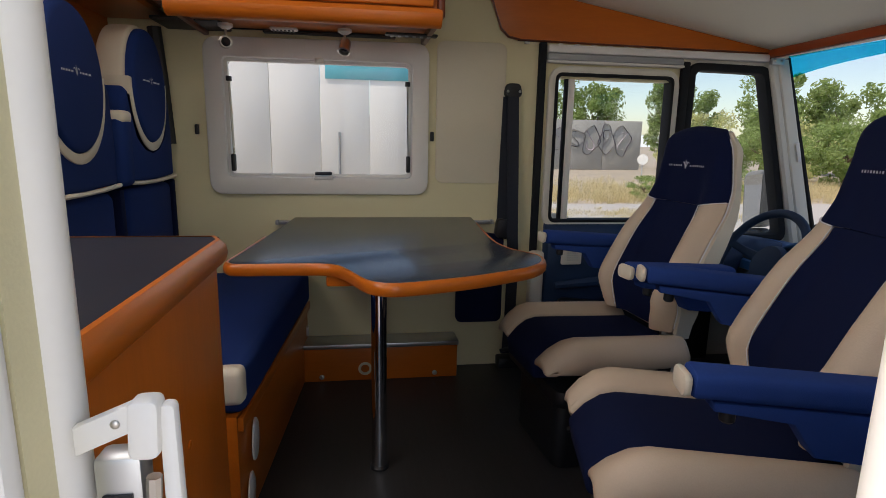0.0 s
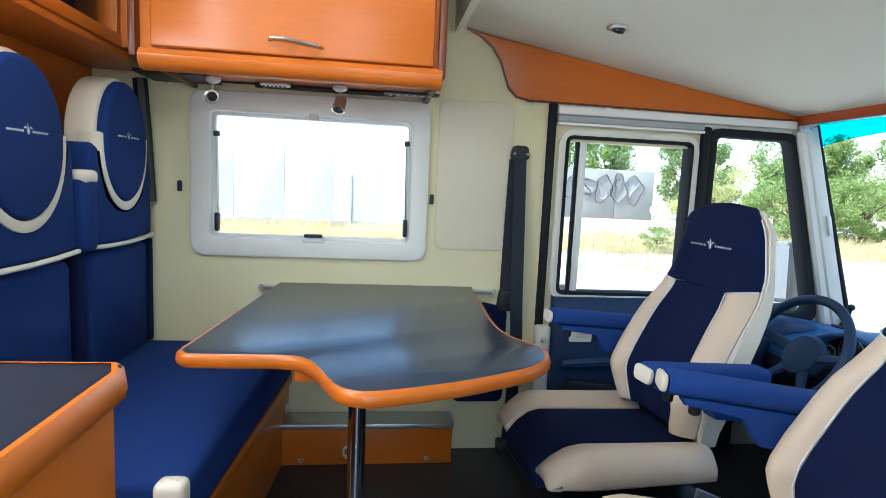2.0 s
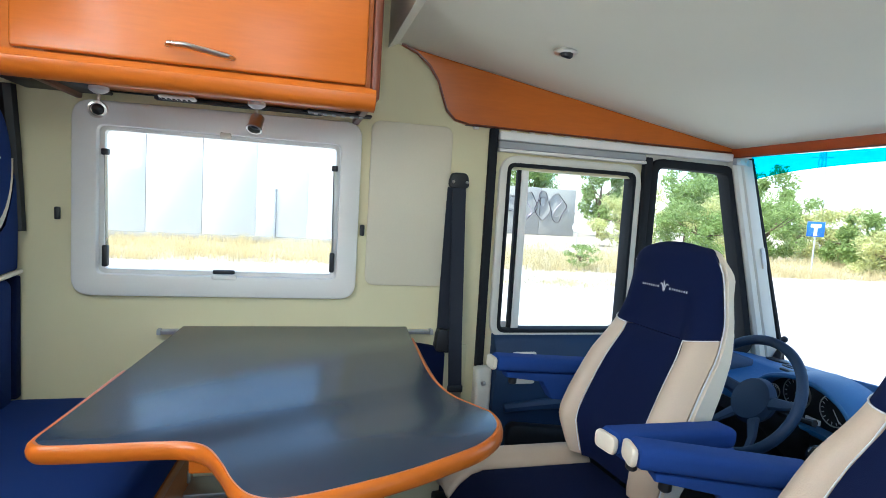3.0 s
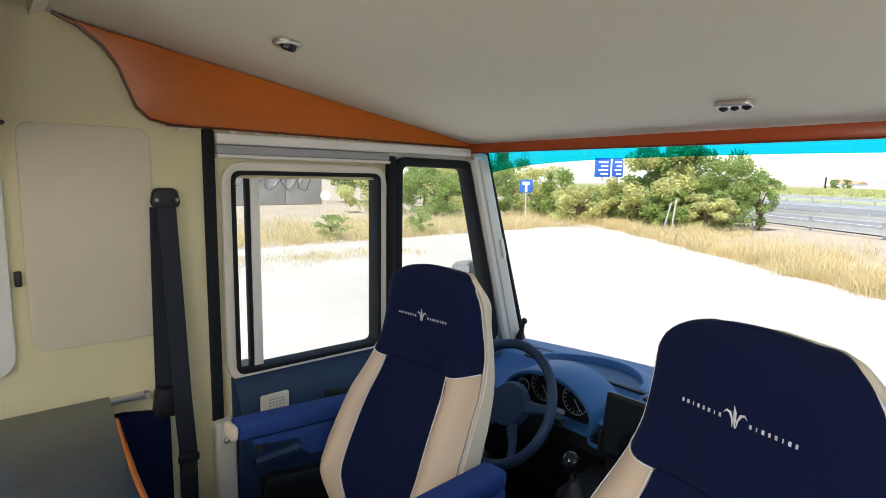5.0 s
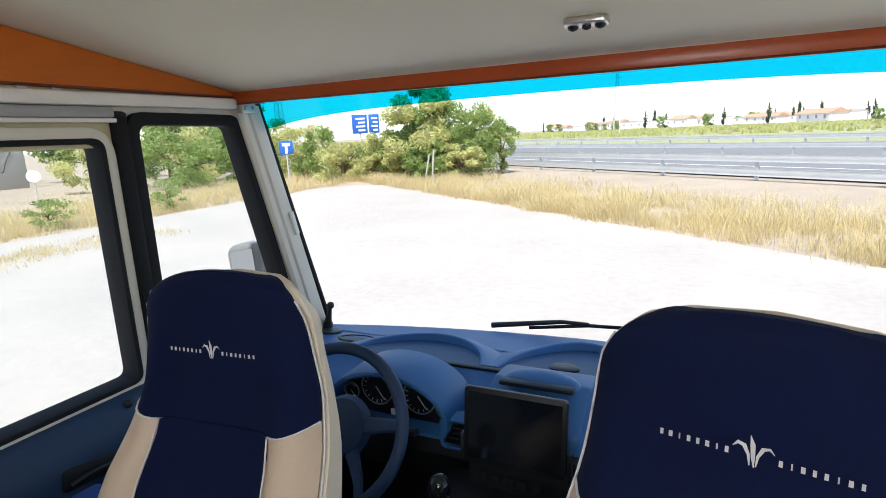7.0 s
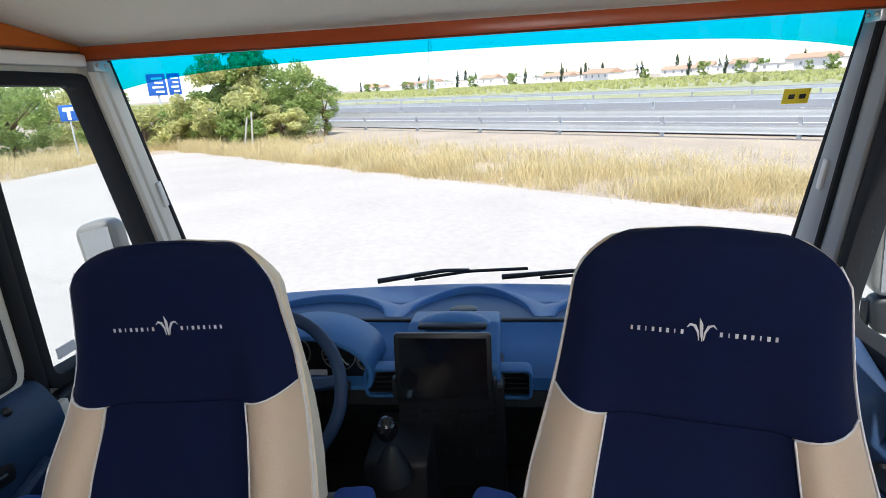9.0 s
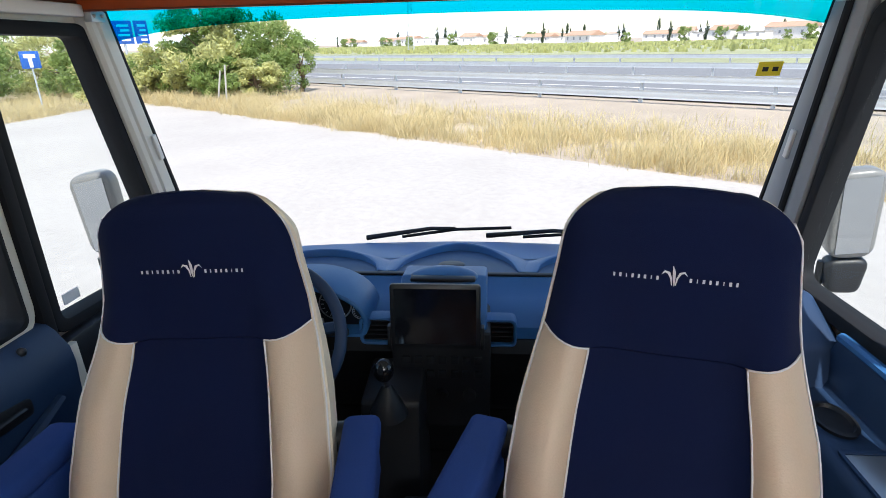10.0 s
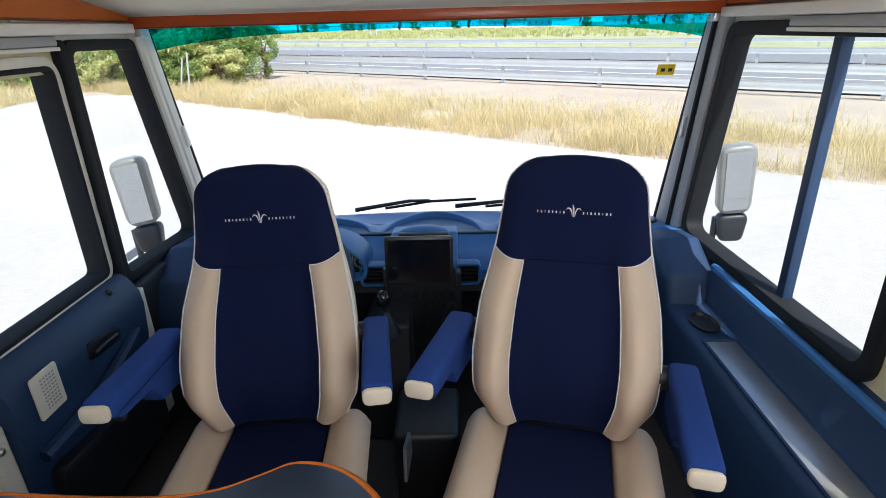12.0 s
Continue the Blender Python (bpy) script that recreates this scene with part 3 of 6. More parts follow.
part("webbing", strap([(0.0, -0.028, 1.225), (0.006, -0.05, 0.9), (0.012, -0.058, 0.66), (0.020, -0.062, 0.5), (0.020, -0.05, 0.25), (0.018, -0.03, 0.06)], 0.050), M_belt, belt, "dark blue webbing")
part("webbing", strap([(-0.016, -0.012, 1.225), (-0.022, -0.014, 0.95), (-0.026, -0.016, 0.66)], 0.048), M_belt, belt, "dark blue webbing")
part("retractor", prism(rounded([(-0.062, 0.615), (0.0, 0.605), (0.006, 0.690), (-0.050, 0.700)], 0.015), "y", -0.05, -0.002, 0.006), M_black, belt, "black retractor housing")
part("tongue", box(-0.012, 0.048, -0.078, -0.068, 0.465, 0.490, 0.004), M_black, belt)
part("tongue_plate", prism(rounded([(0.004, 0.425), (0.038, 0.425), (0.040, 0.466), (0.0, 0.466)], 0.006), "y", -0.076, -0.071), M_steel, belt, "steel latch plate")
part("floor_anchor", box(-0.03, 0.07, -0.07, -0.002, 0.0, 0.05, 0.008), M_black, belt, "black floor anchor")

solid("wall_pocket", prism(rounded([(0.056, 0.218), (0.268, 0.218), (0.268, 0.620), (0.150, 0.640), (0.056, 0.640)], 0.03), "y", W - 0.035, W - 0.001, 0.006), M_navy, "navy fabric storage pocket on the wall", "pocket")
hk = thing("door_hinge_cover", "ivory plastic cover at the foot of the cab door post", "cover", at=(0.42, W - 0.03, 0.0))
part("cover", box(-0.030, 0.035, -0.028, 0.029, 0.10, 0.55, 0.014, 3), M_offwhite, hk)
part("cap", ball((0.0, -0.027, 0.49), 0.011), M_steel, hk)
solid("lining_board", box(-0.65, 0.36, W - 0.010, W - 0.0005, 0.002, 0.63, 0.003), M_wall, "cream lower lining board under the table", "panel")

# step box under the table
sb = thing("step_box", "low cherry box with a grey ribbed top under the table", "step", at=(-0.30, 0.985, 0))
part("body", box(-0.36, 0.35, -0.050, 0.062, 0.0, 0.148, 0.004), M_wood_x, sb)
part("top", box(-0.365, 0.355, -0.060, 0.064, 0.149, 0.170, 0.005), M_alu, sb, "grey aluminium tread")
for x in (-0.24, 0.25):
    part("screw_cap", lathe([(0.011, 0), (0.011, 0.003), (0.003, 0.004)], 14, pose(x, -0.0505, 0.022, 90)), M_steel, sb)
part("grip_ring", moved(tube([(0.024 * math.cos(a * 0.4189), 0, 0.024 * math.sin(a * 0.4189)) for a in range(15)], 0.006, 8, closed=True), pose(-0.055, -0.054, 0.055)), M_panel, sb, "beige ring pull")

# ---- table ----
T_OUT = [(-0.645, 1.030), (0.118, 1.030), (0.105, 0.86), (0.087, 0.62), (0.080, 0.50), (0.080, 0.40), (0.096, 0.305), (0.132, 0.235), (0.155, 0.188), (0.140, 0.112),
         (0.085, 0.045), (0.0, -0.005), (-0.09, -0.048), (-0.18, -0.080), (-0.25, -0.100), (-0.30, -0.105), (-0.340, -0.085), (-0.368, -0.040), (-0.392, 0.020),
         (-0.425, 0.085), (-0.465, 0.112), (-0.520, 0.119), (-0.60, 0.120), (-0.690, 0.124), (-0.715, 0.140), (-0.722, 0.165), (-0.715, 0.24), (-0.688, 0.55)]


def smooth_loop(pts, n=4):
    out, k = [], len(pts)
    for i in range(k):
        p0, p1, p2, p3 = (Vector(pts[(i + j) % k]) for j in (-1, 0, 1, 2))
        if i in (0, 1, k - 1):
            out.append(tuple(p1))
            continue
        for j in range(n):
            t = j / n
            out.append(tuple(0.5 * (2 * p1 + (p2 - p0) * t + (2 * p0 - 5 * p1 + 4 * p2 - p3) * t * t + (3 * p1 - p0 - 3 * p2 + p3) * t ** 3)))
    return out


loop = smooth_loop(T_OUT)
table = thing("table", "dinette table with grey laminate top and curved cherry edge", "table", at=(0, 0, 0))
c0 = Vector((-0.28, 0.5))
part("tabletop", prism([tuple(Vector(p) + (c0 - Vector(p)).normalized() * 0.007) for p in loop], "z", 0.6725, 0.7055, 0.002), M_table, table, "blue-grey laminate top")
bm = bmesh.new()
edge_pts = loop[2:]
prof = [(0.010, 0.7045), (0.002, 0.7060), (-0.005, 0.701), (-0.008, 0.691), (-0.007, 0.680), (-0.001, 0.673), (0.010, 0.671)]
rows = []
for p in edge_pts:
    v = Vector(p)
    inward = (c0 - v).normalized()
    rows.append([bm.verts.new((*(v + inward * d), z)) for d, z in prof])
for a, b in zip(rows, rows[1:]):
    for k in range(len(prof) - 1):
        bm.faces.new((a[k], a[k + 1], b[k + 1], b[k]))
part("edge_band", bm, M_wood_x, table, "rounded cherry wood edge")
part("apron", box(-0.46, -0.20, 0.12, 0.44, 0.640, 0.671, 0.006), M_wood_x, table, "wooden plate under the top")
part("leg", lathe([(0.024, 0.006), (0.024, 0.636)], 28, pose(-0.315, 0.275, 0)), M_chrome, table, "chrome tube leg")
part("foot", lathe([(0.030, 0.0), (0.030, 0.006), (0.024, 0.012)], 24, pose(-0.315, 0.275, 0)), M_black, table)
part("leg_collar", lathe([(0.036, 0.622), (0.036, 0.640)], 24, pose(-0.315, 0.275, 0)), M_steel, table)

# ---- overhead cabinet over the window ----
cab = thing("overhead_cabinet", "cherry overhead cabinet with a lift-up door", "cabinet", at=(-0.52, 0.79, 1.40))
bm = prism([(0.27, 0.055), (-0.245, 0.020), (-0.245, 0.64), (0.27, 0.64)], "x", -0.43, 0.405)
part("body", bm, M_wood_x, cab)
part("door", box(-0.395, 0.392, -0.272, -0.247, 0.052, 0.63, 0.006, 3), M_wood_x, cab)
lip = [(-0.246, 0.046), (-0.268, 0.046), (-0.279, 0.030), (-0.276, 0.008), (-0.262, -0.006), (-0.240, -0.010), (-0.225, 0.0), (-0.225, 0.017), (-0.246, 0.019)]
part("lip", prism(lip, "x", -0.425, 0.418), M_wood_x, cab, "rounded cherry light pelmet")
part("end_strip", box(0.4055, 0.428, -0.270, 0.268, 0.02, 0.64, 0.005), M_wood_dark, cab, "dark cherry end strip")
part("end_strip", box(-0.452, -0.4305, -0.276, 0.268, 0.022, 0.64, 0.006), M_wood_dark, cab, "dark cherry end strip")
hb = tube([(-0.075, -0.275, 0.092), (-0.068, -0.292, 0.093), (-0.03, -0.300, 0.091), (0.02, -0.300, 0.083), (0.062, -0.294, 0.078), (0.072, -0.275, 0.078)], [0.006, 0.008, 0.010, 0.010, 0.009, 0.006], 10, flat=0.6)
part("handle", hb, M_steel, cab, "curved satin metal handle")
part("light_rail", box(-0.42, 0.40, 0.255, 0.268, 0.050, 0.058, 0), M_black, cab, "thin black rail")


def wall_spot(x, turn):
    """A swivelling reading spot under the overhead cabinet."""
    sp = thing("reading_spot", "satin metal reading spot under the overhead cabinet", "lamp", at=(x, 0.865, 1.43), group="reading spots")
    part("mount", lathe([(0.026, 0.004), (0.026, -0.006), (0.014, -0.014), (0.007, -0.016)], 20), M_white, sp)
    part("stem", tube([(0, 0, -0.012), (0, 0, -0.042)], 0.005, 8), M_steel, sp)
    m = pose(0, 0, -0.058, 0, 0, 0) @ pose(0, 0, 0, *turn)
    part("head", lathe([(0.012, 0.030), (0.020, 0.022), (0.021, -0.014), (0.024, -0.024), (0.019, -0.025), (0.017, -0.012)], 24, m), M_steel, sp)
    part("bulb", lathe([(0.016, -0.012), (0.008, -0.018), (0.002, -0.019)], 16, m), M_dial, sp, "dark lamp glass")


wall_spot(-0.846, (-78, 0, 8))
wall_spot(-0.420, (-28, 12, 0))
for x, w in ((-0.64, 0.05), (-0.17, 0.10)):
    sv = thing("cabinet_vent", "small oblong plastic vent under the overhead cabinet", "vent", at=(x, 0.865, 1.431))
    part("frame", box(-w, w, -0.022, 0.022, -0.012, -0.002, 0.006), M_white if w < 0.08 else M_black, sv)
    for k in range(6):
        part("slat", box(-w * 0.8 + k * w * 0.28, -w * 0.8 + k * w * 0.28 + w * 0.12, -0.014, 0.014, -0.015, -0.012, 0), M_black if w < 0.08 else M_grey, sv)
solid("power_strip", box(-0.74, -0.22, 1.018, 1.048, 1.437, 1.450, 0.003), M_black, "thin black cable strip under the overhead cabinet", "strip")

# television shelf over the bench
shf = thing("overhead_shelf", "cherry corner shelf over the bench with a dark television niche", "shelf", at=(-1.15, 0.5, 1.465))
part("bottom", box(-0.165, 0.060, -0.75, 0.53, 0.0, 0.022, 0.005), M_wood_y, shf)
part("front_lip", box(0.045, 0.067, -0.75, 0.44, 0.0225, 0.060, 0.006), M_wood_y, shf)
part("side_panel", box(-0.165, 0.066, 0.22, 0.244, 0.0225, 0.58, 0.004), M_wood_z, shf)
part("corner_post", box(0.150, 0.182, 0.25, 0.285, 0.0225, 0.58, 0.012, 3), M_wood_dark, shf, "dark rounded corner post")
part("side_panel", box(-0.165, 0.148, 0.245, 0.268, 0.0225, 0.58, 0.004), M_wood_z, shf)
tv = thing("television", "black flat television in the overhead niche", "television", at=(-1.142, 0.27, 1.488))
part("body", box(-0.03, 0.03, -0.42, 0.40, 0.0, 0.42, 0.012, 3), M_black, tv)
part("screen", box(0.0305, 0.033, -0.40, 0.38, 0.03, 0.40, 0), M_screen, tv, "glossy black screen")
solid("curtain_track", box(-1.10, -0.86, 0.85, 1.04, 1.436, 1.4485, 0.005), M_black, "dark plastic curtain track in the corner", "track")
solid("curtain", tube([(-1.145, 1.030, 1.44), (-1.13, 1.032, 1.25), (-1.115, 1.036, 1.00)], [0.026, 0.024, 0.020], 8), M_black, "narrow dark curtain tied back in the corner", "curtain")

# ---- bench ----
bench = thing("bench", "dinette bench with cherry base and blue seat cushion", "bench", at=(-0.95, 0.5, 0))
fl = [(-0.37, -0.50), (0.270, -0.50), (0.345, 0.545), (-0.37, 0.545)]
part("base", prism(fl, "z", 0.0, 0.338, 0.004), M_wood_y, bench)
part("base_rail", prism([(0.273, -0.50), (0.286, -0.50), (0.358, 0.54), (0.345, 0.54)], "z", 0.298, 0.336, 0.003), M_wood_y, bench, "raised cherry rail")
cu = rounded([(-0.20, -0.495), (0.292, -0.495), (0.362, 0.540), (-0.20, 0.540)], 0.04)
part("seat_cushion", prism(cu, "z", 0.340, 0.470, 0.022, 3), M_bench, bench, "blue fabric seat cushion")
part("cushion_end", prism(rounded([(0.225, -0.515), (0.290, -0.515), (0.296, -0.465), (0.23, -0.465)], 0.018), "z", 0.372, 0.472, 0.018, 3), M_cream, bench, "cream leather cushion end")
for y, z in ((-0.36, 0.20), (-0.42, 0.07)):
    x = 0.272 + 0.075 * (y + 0.5) / 1.045
    part("vent_cover", moved(lathe([(0.058, 0), (0.058, 0.004), (0.050, 0.008), (0.004, 0.009)], 24), pose(x, y, z, 0, 90, 4)), M_white, bench, "white round vent cover")
part("catch", box(0.352, 0.362, 0.40, 0.43, 0.22, 0.26, 0.003), M_steel, bench, "small metal catch")


def smooth(a, b, x):
    t = min(1, max(0, (x - a) / (b - a)))
    return t * t * (3 - 2 * t)


def bench_seat(y, w, drop=0.0):
    """A high backrest of the bench: cushion, winged shoulder part and oval headrest in a cream shell."""
    m = pose(-1.27 + 0.95, y - 0.5, 0.45)
    bm = prism(rounded([(-w, 0.0), (w, 0.0), (w, 0.405), (-w, 0.405)], 0.03), "x", 0.03, 0.150, 0.025, 3)
    part("lower_cushion", moved(bm, m), M_bench, bench, "blue fabric lower back cushion")
    o = [(-w, 0.430), (0, 0.420), (w, 0.430), (w + 0.004, 0.56), (w - 0.006, 0.705), (w - 0.022, 0.735), (w - 0.045, 0.725), (w - 0.062, 0.66), (w * 0.55, 0.585), (w * 0.28, 0.548), (0.0, 0.538),
         (-w * 0.28, 0.548), (-w * 0.55, 0.585), (-w + 0.062, 0.66), (-w + 0.045, 0.725), (-w + 0.022, 0.735), (-w + 0.006, 0.705), (-w - 0.004, 0.56)]
    part("shoulder_cushion", moved(prism(o, "x", 0.02, 0.165, 0.018, 3), m), M_bench, bench, "blue fabric shoulder part with scooped top")
    part("piping", moved(tube([(0.168, yy, 0.428 - 0.008 * (1 - (yy / w) ** 2)) for yy in (-w, -w / 2, 0, w / 2, w)], 0.007, 6), m), M_cream, bench, "cream piping")
    cres = []
    for sc, way in ((1.0, 1), (1.15, -1)):
        arc = [(w * 0.70 * (1.12 if sc > 1 else 1.0) * math.cos(t), 0.748 - drop + 0.192 * sc * math.sin(t)) for t in np.linspace(math.pi * 0.97, math.pi * 2.03, 25)]
        cres += arc[::way]
    part("scoop_trim", moved(prism(cres, "x", 0.10, 0.1705, 0.003), m), M_cream, bench, "cream leather crescent under the headrest")
    part("scoop_panel", moved(box(0.02, 0.1535, -w + 0.055, w - 0.055, 0.50, 0.72, 0.01), m), M_cream, bench, "cream leather behind the headrest")
    a, b, cz = w * 0.70, 0.192, 0.748 - drop
    ov = [(a * math.cos(6.28319 * k / 36), cz + b * math.sin(6.28319 * k / 36)) for k in range(36)]
    ov2 = [(1.10 * p, cz + 1.06 * (q - cz)) for p, q in ov]
    part("headrest_shell", moved(prism(ov2, "x", 0.062, 0.150, 0.012, 3), m), M_cream, bench, "cream leather headrest shell")
    hd = part("headrest_pad", moved(prism(ov, "x", 0.120, 0.178, 0.016, 3), m), M_bench, bench, "blue fabric headrest pad")
    logo(hd, m @ Matrix.Translation((0.1785, 0, cz + 0.02)) @ Matrix.Rotation(radians(90), 4, "Z") @ Matrix.Rotation(radians(90), 4, "X"), 0.15)


def logo(parent, m, w):
    """A plain three-leaf sprig between two rows of small bars."""
    bm = bmesh.new()
    h = w * 0.048
    for s in (-1, 1):
        for k in range(8):
            x = s * (w * 0.135 + k * w * 0.052)
            y = -w * 0.016
            g = (0.0095, 0.004, 0.0105, 0.0085)[k % 4]
            box(x - w * g, x + w * g, y - h * 0.36, y + h * 0.36, 0, 0.0010, bm=bm)
    moved(bm, m)
    tagged(part("lettering", bm, M_thread, parent, "rows of small silver stitched bars", smooth=False), kind="stuff")
    bm = bmesh.new()
    for s in (-1, 0, 1):
        pts = [(s * w * 0.016, -w * 0.075), (s * w * 0.024, -w * 0.01), (s * w * 0.048, w * 0.040), (s * w * 0.080, w * 0.050), (s * w * 0.105, w * 0.022)] if s else [(0.006 * w, -w * 0.080), (0, -w * 0.02), (-0.004 * w, w * 0.05), (-0.018 * w, w * 0.105)]
        tube([(x, y, 0.0008) for x, y in pts], ([w * 0.003, w * 0.008, w * 0.012, w * 0.010, w * 0.002] if s else [w * 0.003, w * 0.011, w * 0.013, w * 0.002]), 6, bm=bm, flat=0.08)
    return part("emblem", moved(bm, m), M_thread, parent, "silver stitched three-leaf sprig", smooth=False)


bench_seat(0.275, 0.225, 0.028)
bench_seat(0.803, 0.214)
part("centre_armrest", box(-0.22, -0.130, 0.006, 0.078, 0.87, 1.09, 0.022, 3), M_bench, bench, "folded blue armrest")
part("armrest_cap", box(-0.19, -0.128, 0.008, 0.076, 1.065, 1.105, 0.014, 3), M_cream, bench, "cream leather armrest end")
part("side_bolster", box(-0.25, 0.07, -0.56, -0.512, 0.40, 0.62, 0.022, 3), M_cream, bench, "cream leather side bolster")
for y in (0.543, 1.035):
    part("cushion_strap", box(-0.20, -0.165, y - 0.5 - 0.016, y - 0.5 + 0.016, 0.47, 0.86, 0.006), M_navy, bench, "dark strap between the cushions")

# ---- kitchen counter ----
kc = thing("kitchen_counter", "cherry kitchen unit with dark laminate worktop", "counter", at=(-0.90, -0.75, 0))
part("body", box(-0.38, 0.315, -0.30, 0.285, 0.0, 0.838, 0.003), M_wood_z, kc)
part("worktop", box(-0.39, 0.318, -0.305, 0.300, 0.839, 0.8765, 0.002), M_counter, kc, "dark speckled laminate worktop")
ep = [(0.319, -0.305), (0.319, 0.270), (0.305, 0.301), (-0.39, 0.301)]
prof = [(0.0, 0.0385), (0.006, 0.038), (0.014, 0.030), (0.016, 0.018), (0.013, 0.006), (0.005, -0.002), (0.0, -0.003)]
bm = bmesh.new()
rows = []
nrm = [(1, 0), (1, 0.25), (0.7, 0.8), (0, 1)]
for (x, y), (a, b) in zip(ep, nrm):
    rows.append([bm.verts.new((x + a * d, y + b * d, 0.839 + z)) for d, z in prof])
for a, b in zip(rows, rows[1:]):
    for k in range(len(prof) - 1):
        bm.faces.new((a[k], a[k + 1], b[k + 1], b[k]))
part("worktop_edge", bm, M_wood_y, kc, "rounded cherry worktop edge")
part("screw_cap", lathe([(0.006, 0), (0.006, 0.002), (0.001, 0.003)], 12, pose(0.3155, 0.10, 0.64, 0, 90, 0)), M_wood_z, kc)

# ---- entrance door frame ----
df = thing("door_1", "white entrance door frame with a metal lock bracket", "door frame", kind="structure")
part("jamb", box(-1.05, -0.492, -1.086, -1.058, -0.02, 1.92, 0.012, 3), M_white, df)
part("jamb", box(-0.062, 0.05, -1.086, -1.058, -0.02, 1.92, 0.012, 3), M_white, df)
part("outer_frame", box(-1.05, -0.4985, -1.120, -1.1055, -0.05, 1.95, 0.006), M_white, df, "white ribbed outer frame")
for x in (-0.508, -0.522, -0.548):
    part("rib", tube([(x, -1.1205, -0.04), (x, -1.1205, 1.94)], 0.0022, 6), M_white, df)
part("lintel", box(-0.491, -0.063, -1.086, -1.058, 1.89, 1.93, 0.006), M_white, df)
part("threshold", box(-0.491, -0.063, -1.155, -1.0, -0.03, 0.012, 0.006), M_alu, df, "aluminium threshold")
part("groove", tube([(-0.515, -1.088, 0.0), (-0.515, -1.088, 1.9)], 0.005, 6), M_white, df, "raised moulding")
br = part("lock_bracket", prism([(-0.4925, 0.884), (-0.4665, 0.895), (-0.4665, 0.909), (-0.4925, 0.898)], "y", -1.084, -1.077, 0.0015), M_white, df, "white painted lock bracket")
part("bracket_corner", prism(rounded([(-0.4695, 0.882), (-0.4560, 0.882), (-0.4545, 0.911), (-0.4680, 0.9105)], 0.004, 4), "y", -1.087, -1.075, 0.002), M_white, br)
part("bracket_leg", prism(rounded([(-0.4575, 0.62), (-0.4460, 0.62), (-0.4490, 0.907), (-0.4565, 0.907)], 0.003, 4), "y", -1.083, -1.075, 0.002), M_white, br)
part("rivet", ball((-0.474, -1.0845, 0.8995), 0.0022, 1, 0.5, 1), M_steel, br, "bare metal rivet")
part("striker", tube([(-0.4640, -1.083, 0.800), (-0.4600, -1.083, 0.872)], 0.0035, 8), M_steel, br, "bright metal striker")
part("lock_box", box(-0.488, -0.4665, -1.080, -1.064, 0.800, 0.880, 0.003), M_alu, br, "bare metal lock box")
part("lock_cavity", box(-0.484, -0.471, -1.0815, -1.0802, 0.80, 0.862, 0), M_black, br, "dark lock opening")


# ---- cab seats ----
PANEL = 0.570    # where the centre panel meets the bolsters, as a share of the half width


def seam(u):
    """Height of the seam under the headrest panel: it rises towards the sides."""
    return 0.842 + 0.018 * max(0.0, (abs(u) - PANEL) / (1 - PANEL))


def backrest_patch(u0, u1, z0, z1, nu, nz, thick=0.012, proud=0.0):
    """A piece of the backrest's front between two widths and heights, closed at the back."""
    def half(z):
        if z > 0.97:
            w = 0.178 - 0.13 * (z - 0.97)
            return w - 0.085 + 0.085 * max(0.0, 1 - (max(0.0, z - 1.010) / 0.0865) ** 2.3) ** (1 / 2.3)
        return np.interp(z, [0.44, 0.52, 0.62, 0.74, 0.86, 0.97], [0.185, 0.222, 0.232, 0.222, 0.196, 0.178])
    def front(u, z):
        c = np.interp(z, [0.44, 0.56, 0.70, 0.82, 0.90, 1.0, 1.06, 1.08, 1.094], [0.205, 0.202, 0.262, 0.322, 0.336, 0.344, 0.350, 0.357, 0.374])
        bol = np.interp(z, [0.44, 0.55, 0.75, 0.9, 1.0], [0.045, 0.065, 0.05, 0.012, 0.0])
        wing = smooth(0.42, 0.72, abs(u)) * bol
        edge = 0.055 * max(0, (abs(u) - 0.72) / 0.28) ** 2.2 * (1 - 0.8 * smooth(0.84, 1.09, z))
        return c - wing + edge - 0.008 * math.cos(u * 1.5)
    bm = bmesh.new()
    f, b = [], []
    for j in range(nz + 1):
        rf, rb = [], []
        for i in range(nu + 1):
            u = u0 + (u1 - u0) * i / nu
            lo = z0 if z0 < 0.8 else seam(u)
            hi = z1 if z1 > 0.9 else seam(u) - 0.002
            z = lo + (hi - lo) * (math.sin(1.5708 * j / nz) if hi > 1.0 else j / nz)
            lip = proud * (1 if 0 < i < nu and 0 < j < nz else 0)
            dome = 0.010 * u * u * smooth(0.96, 1.094, z)
            rf.append(bm.verts.new((front(u, z) - lip, u * half(z), z - dome)))
            rb.append(bm.verts.new((front(u, z) + thick, u * half(z) * 0.97, z - dome)))
        f.append(rf)
        b.append(rb)
    for j in range(nz):
        for i in range(nu):
            bm.faces.new((f[j][i], f[j][i + 1], f[j + 1][i + 1], f[j + 1][i]))
            bm.faces.new((b[j][i], b[j + 1][i], b[j + 1][i + 1], b[j][i + 1]))
        bm.faces.new((f[j][0], f[j + 1][0], b[j + 1][0], b[j][0]))
        bm.faces.new((f[j][nu], b[j][nu], b[j + 1][nu], f[j + 1][nu]))
    for i in range(nu):
        bm.faces.new((f[0][i], b[0][i], b[0][i + 1], f[0][i + 1]))
        bm.faces.new((f[nz][i], f[nz][i + 1], b[nz][i + 1], b[nz][i]))
    return bm, half, front


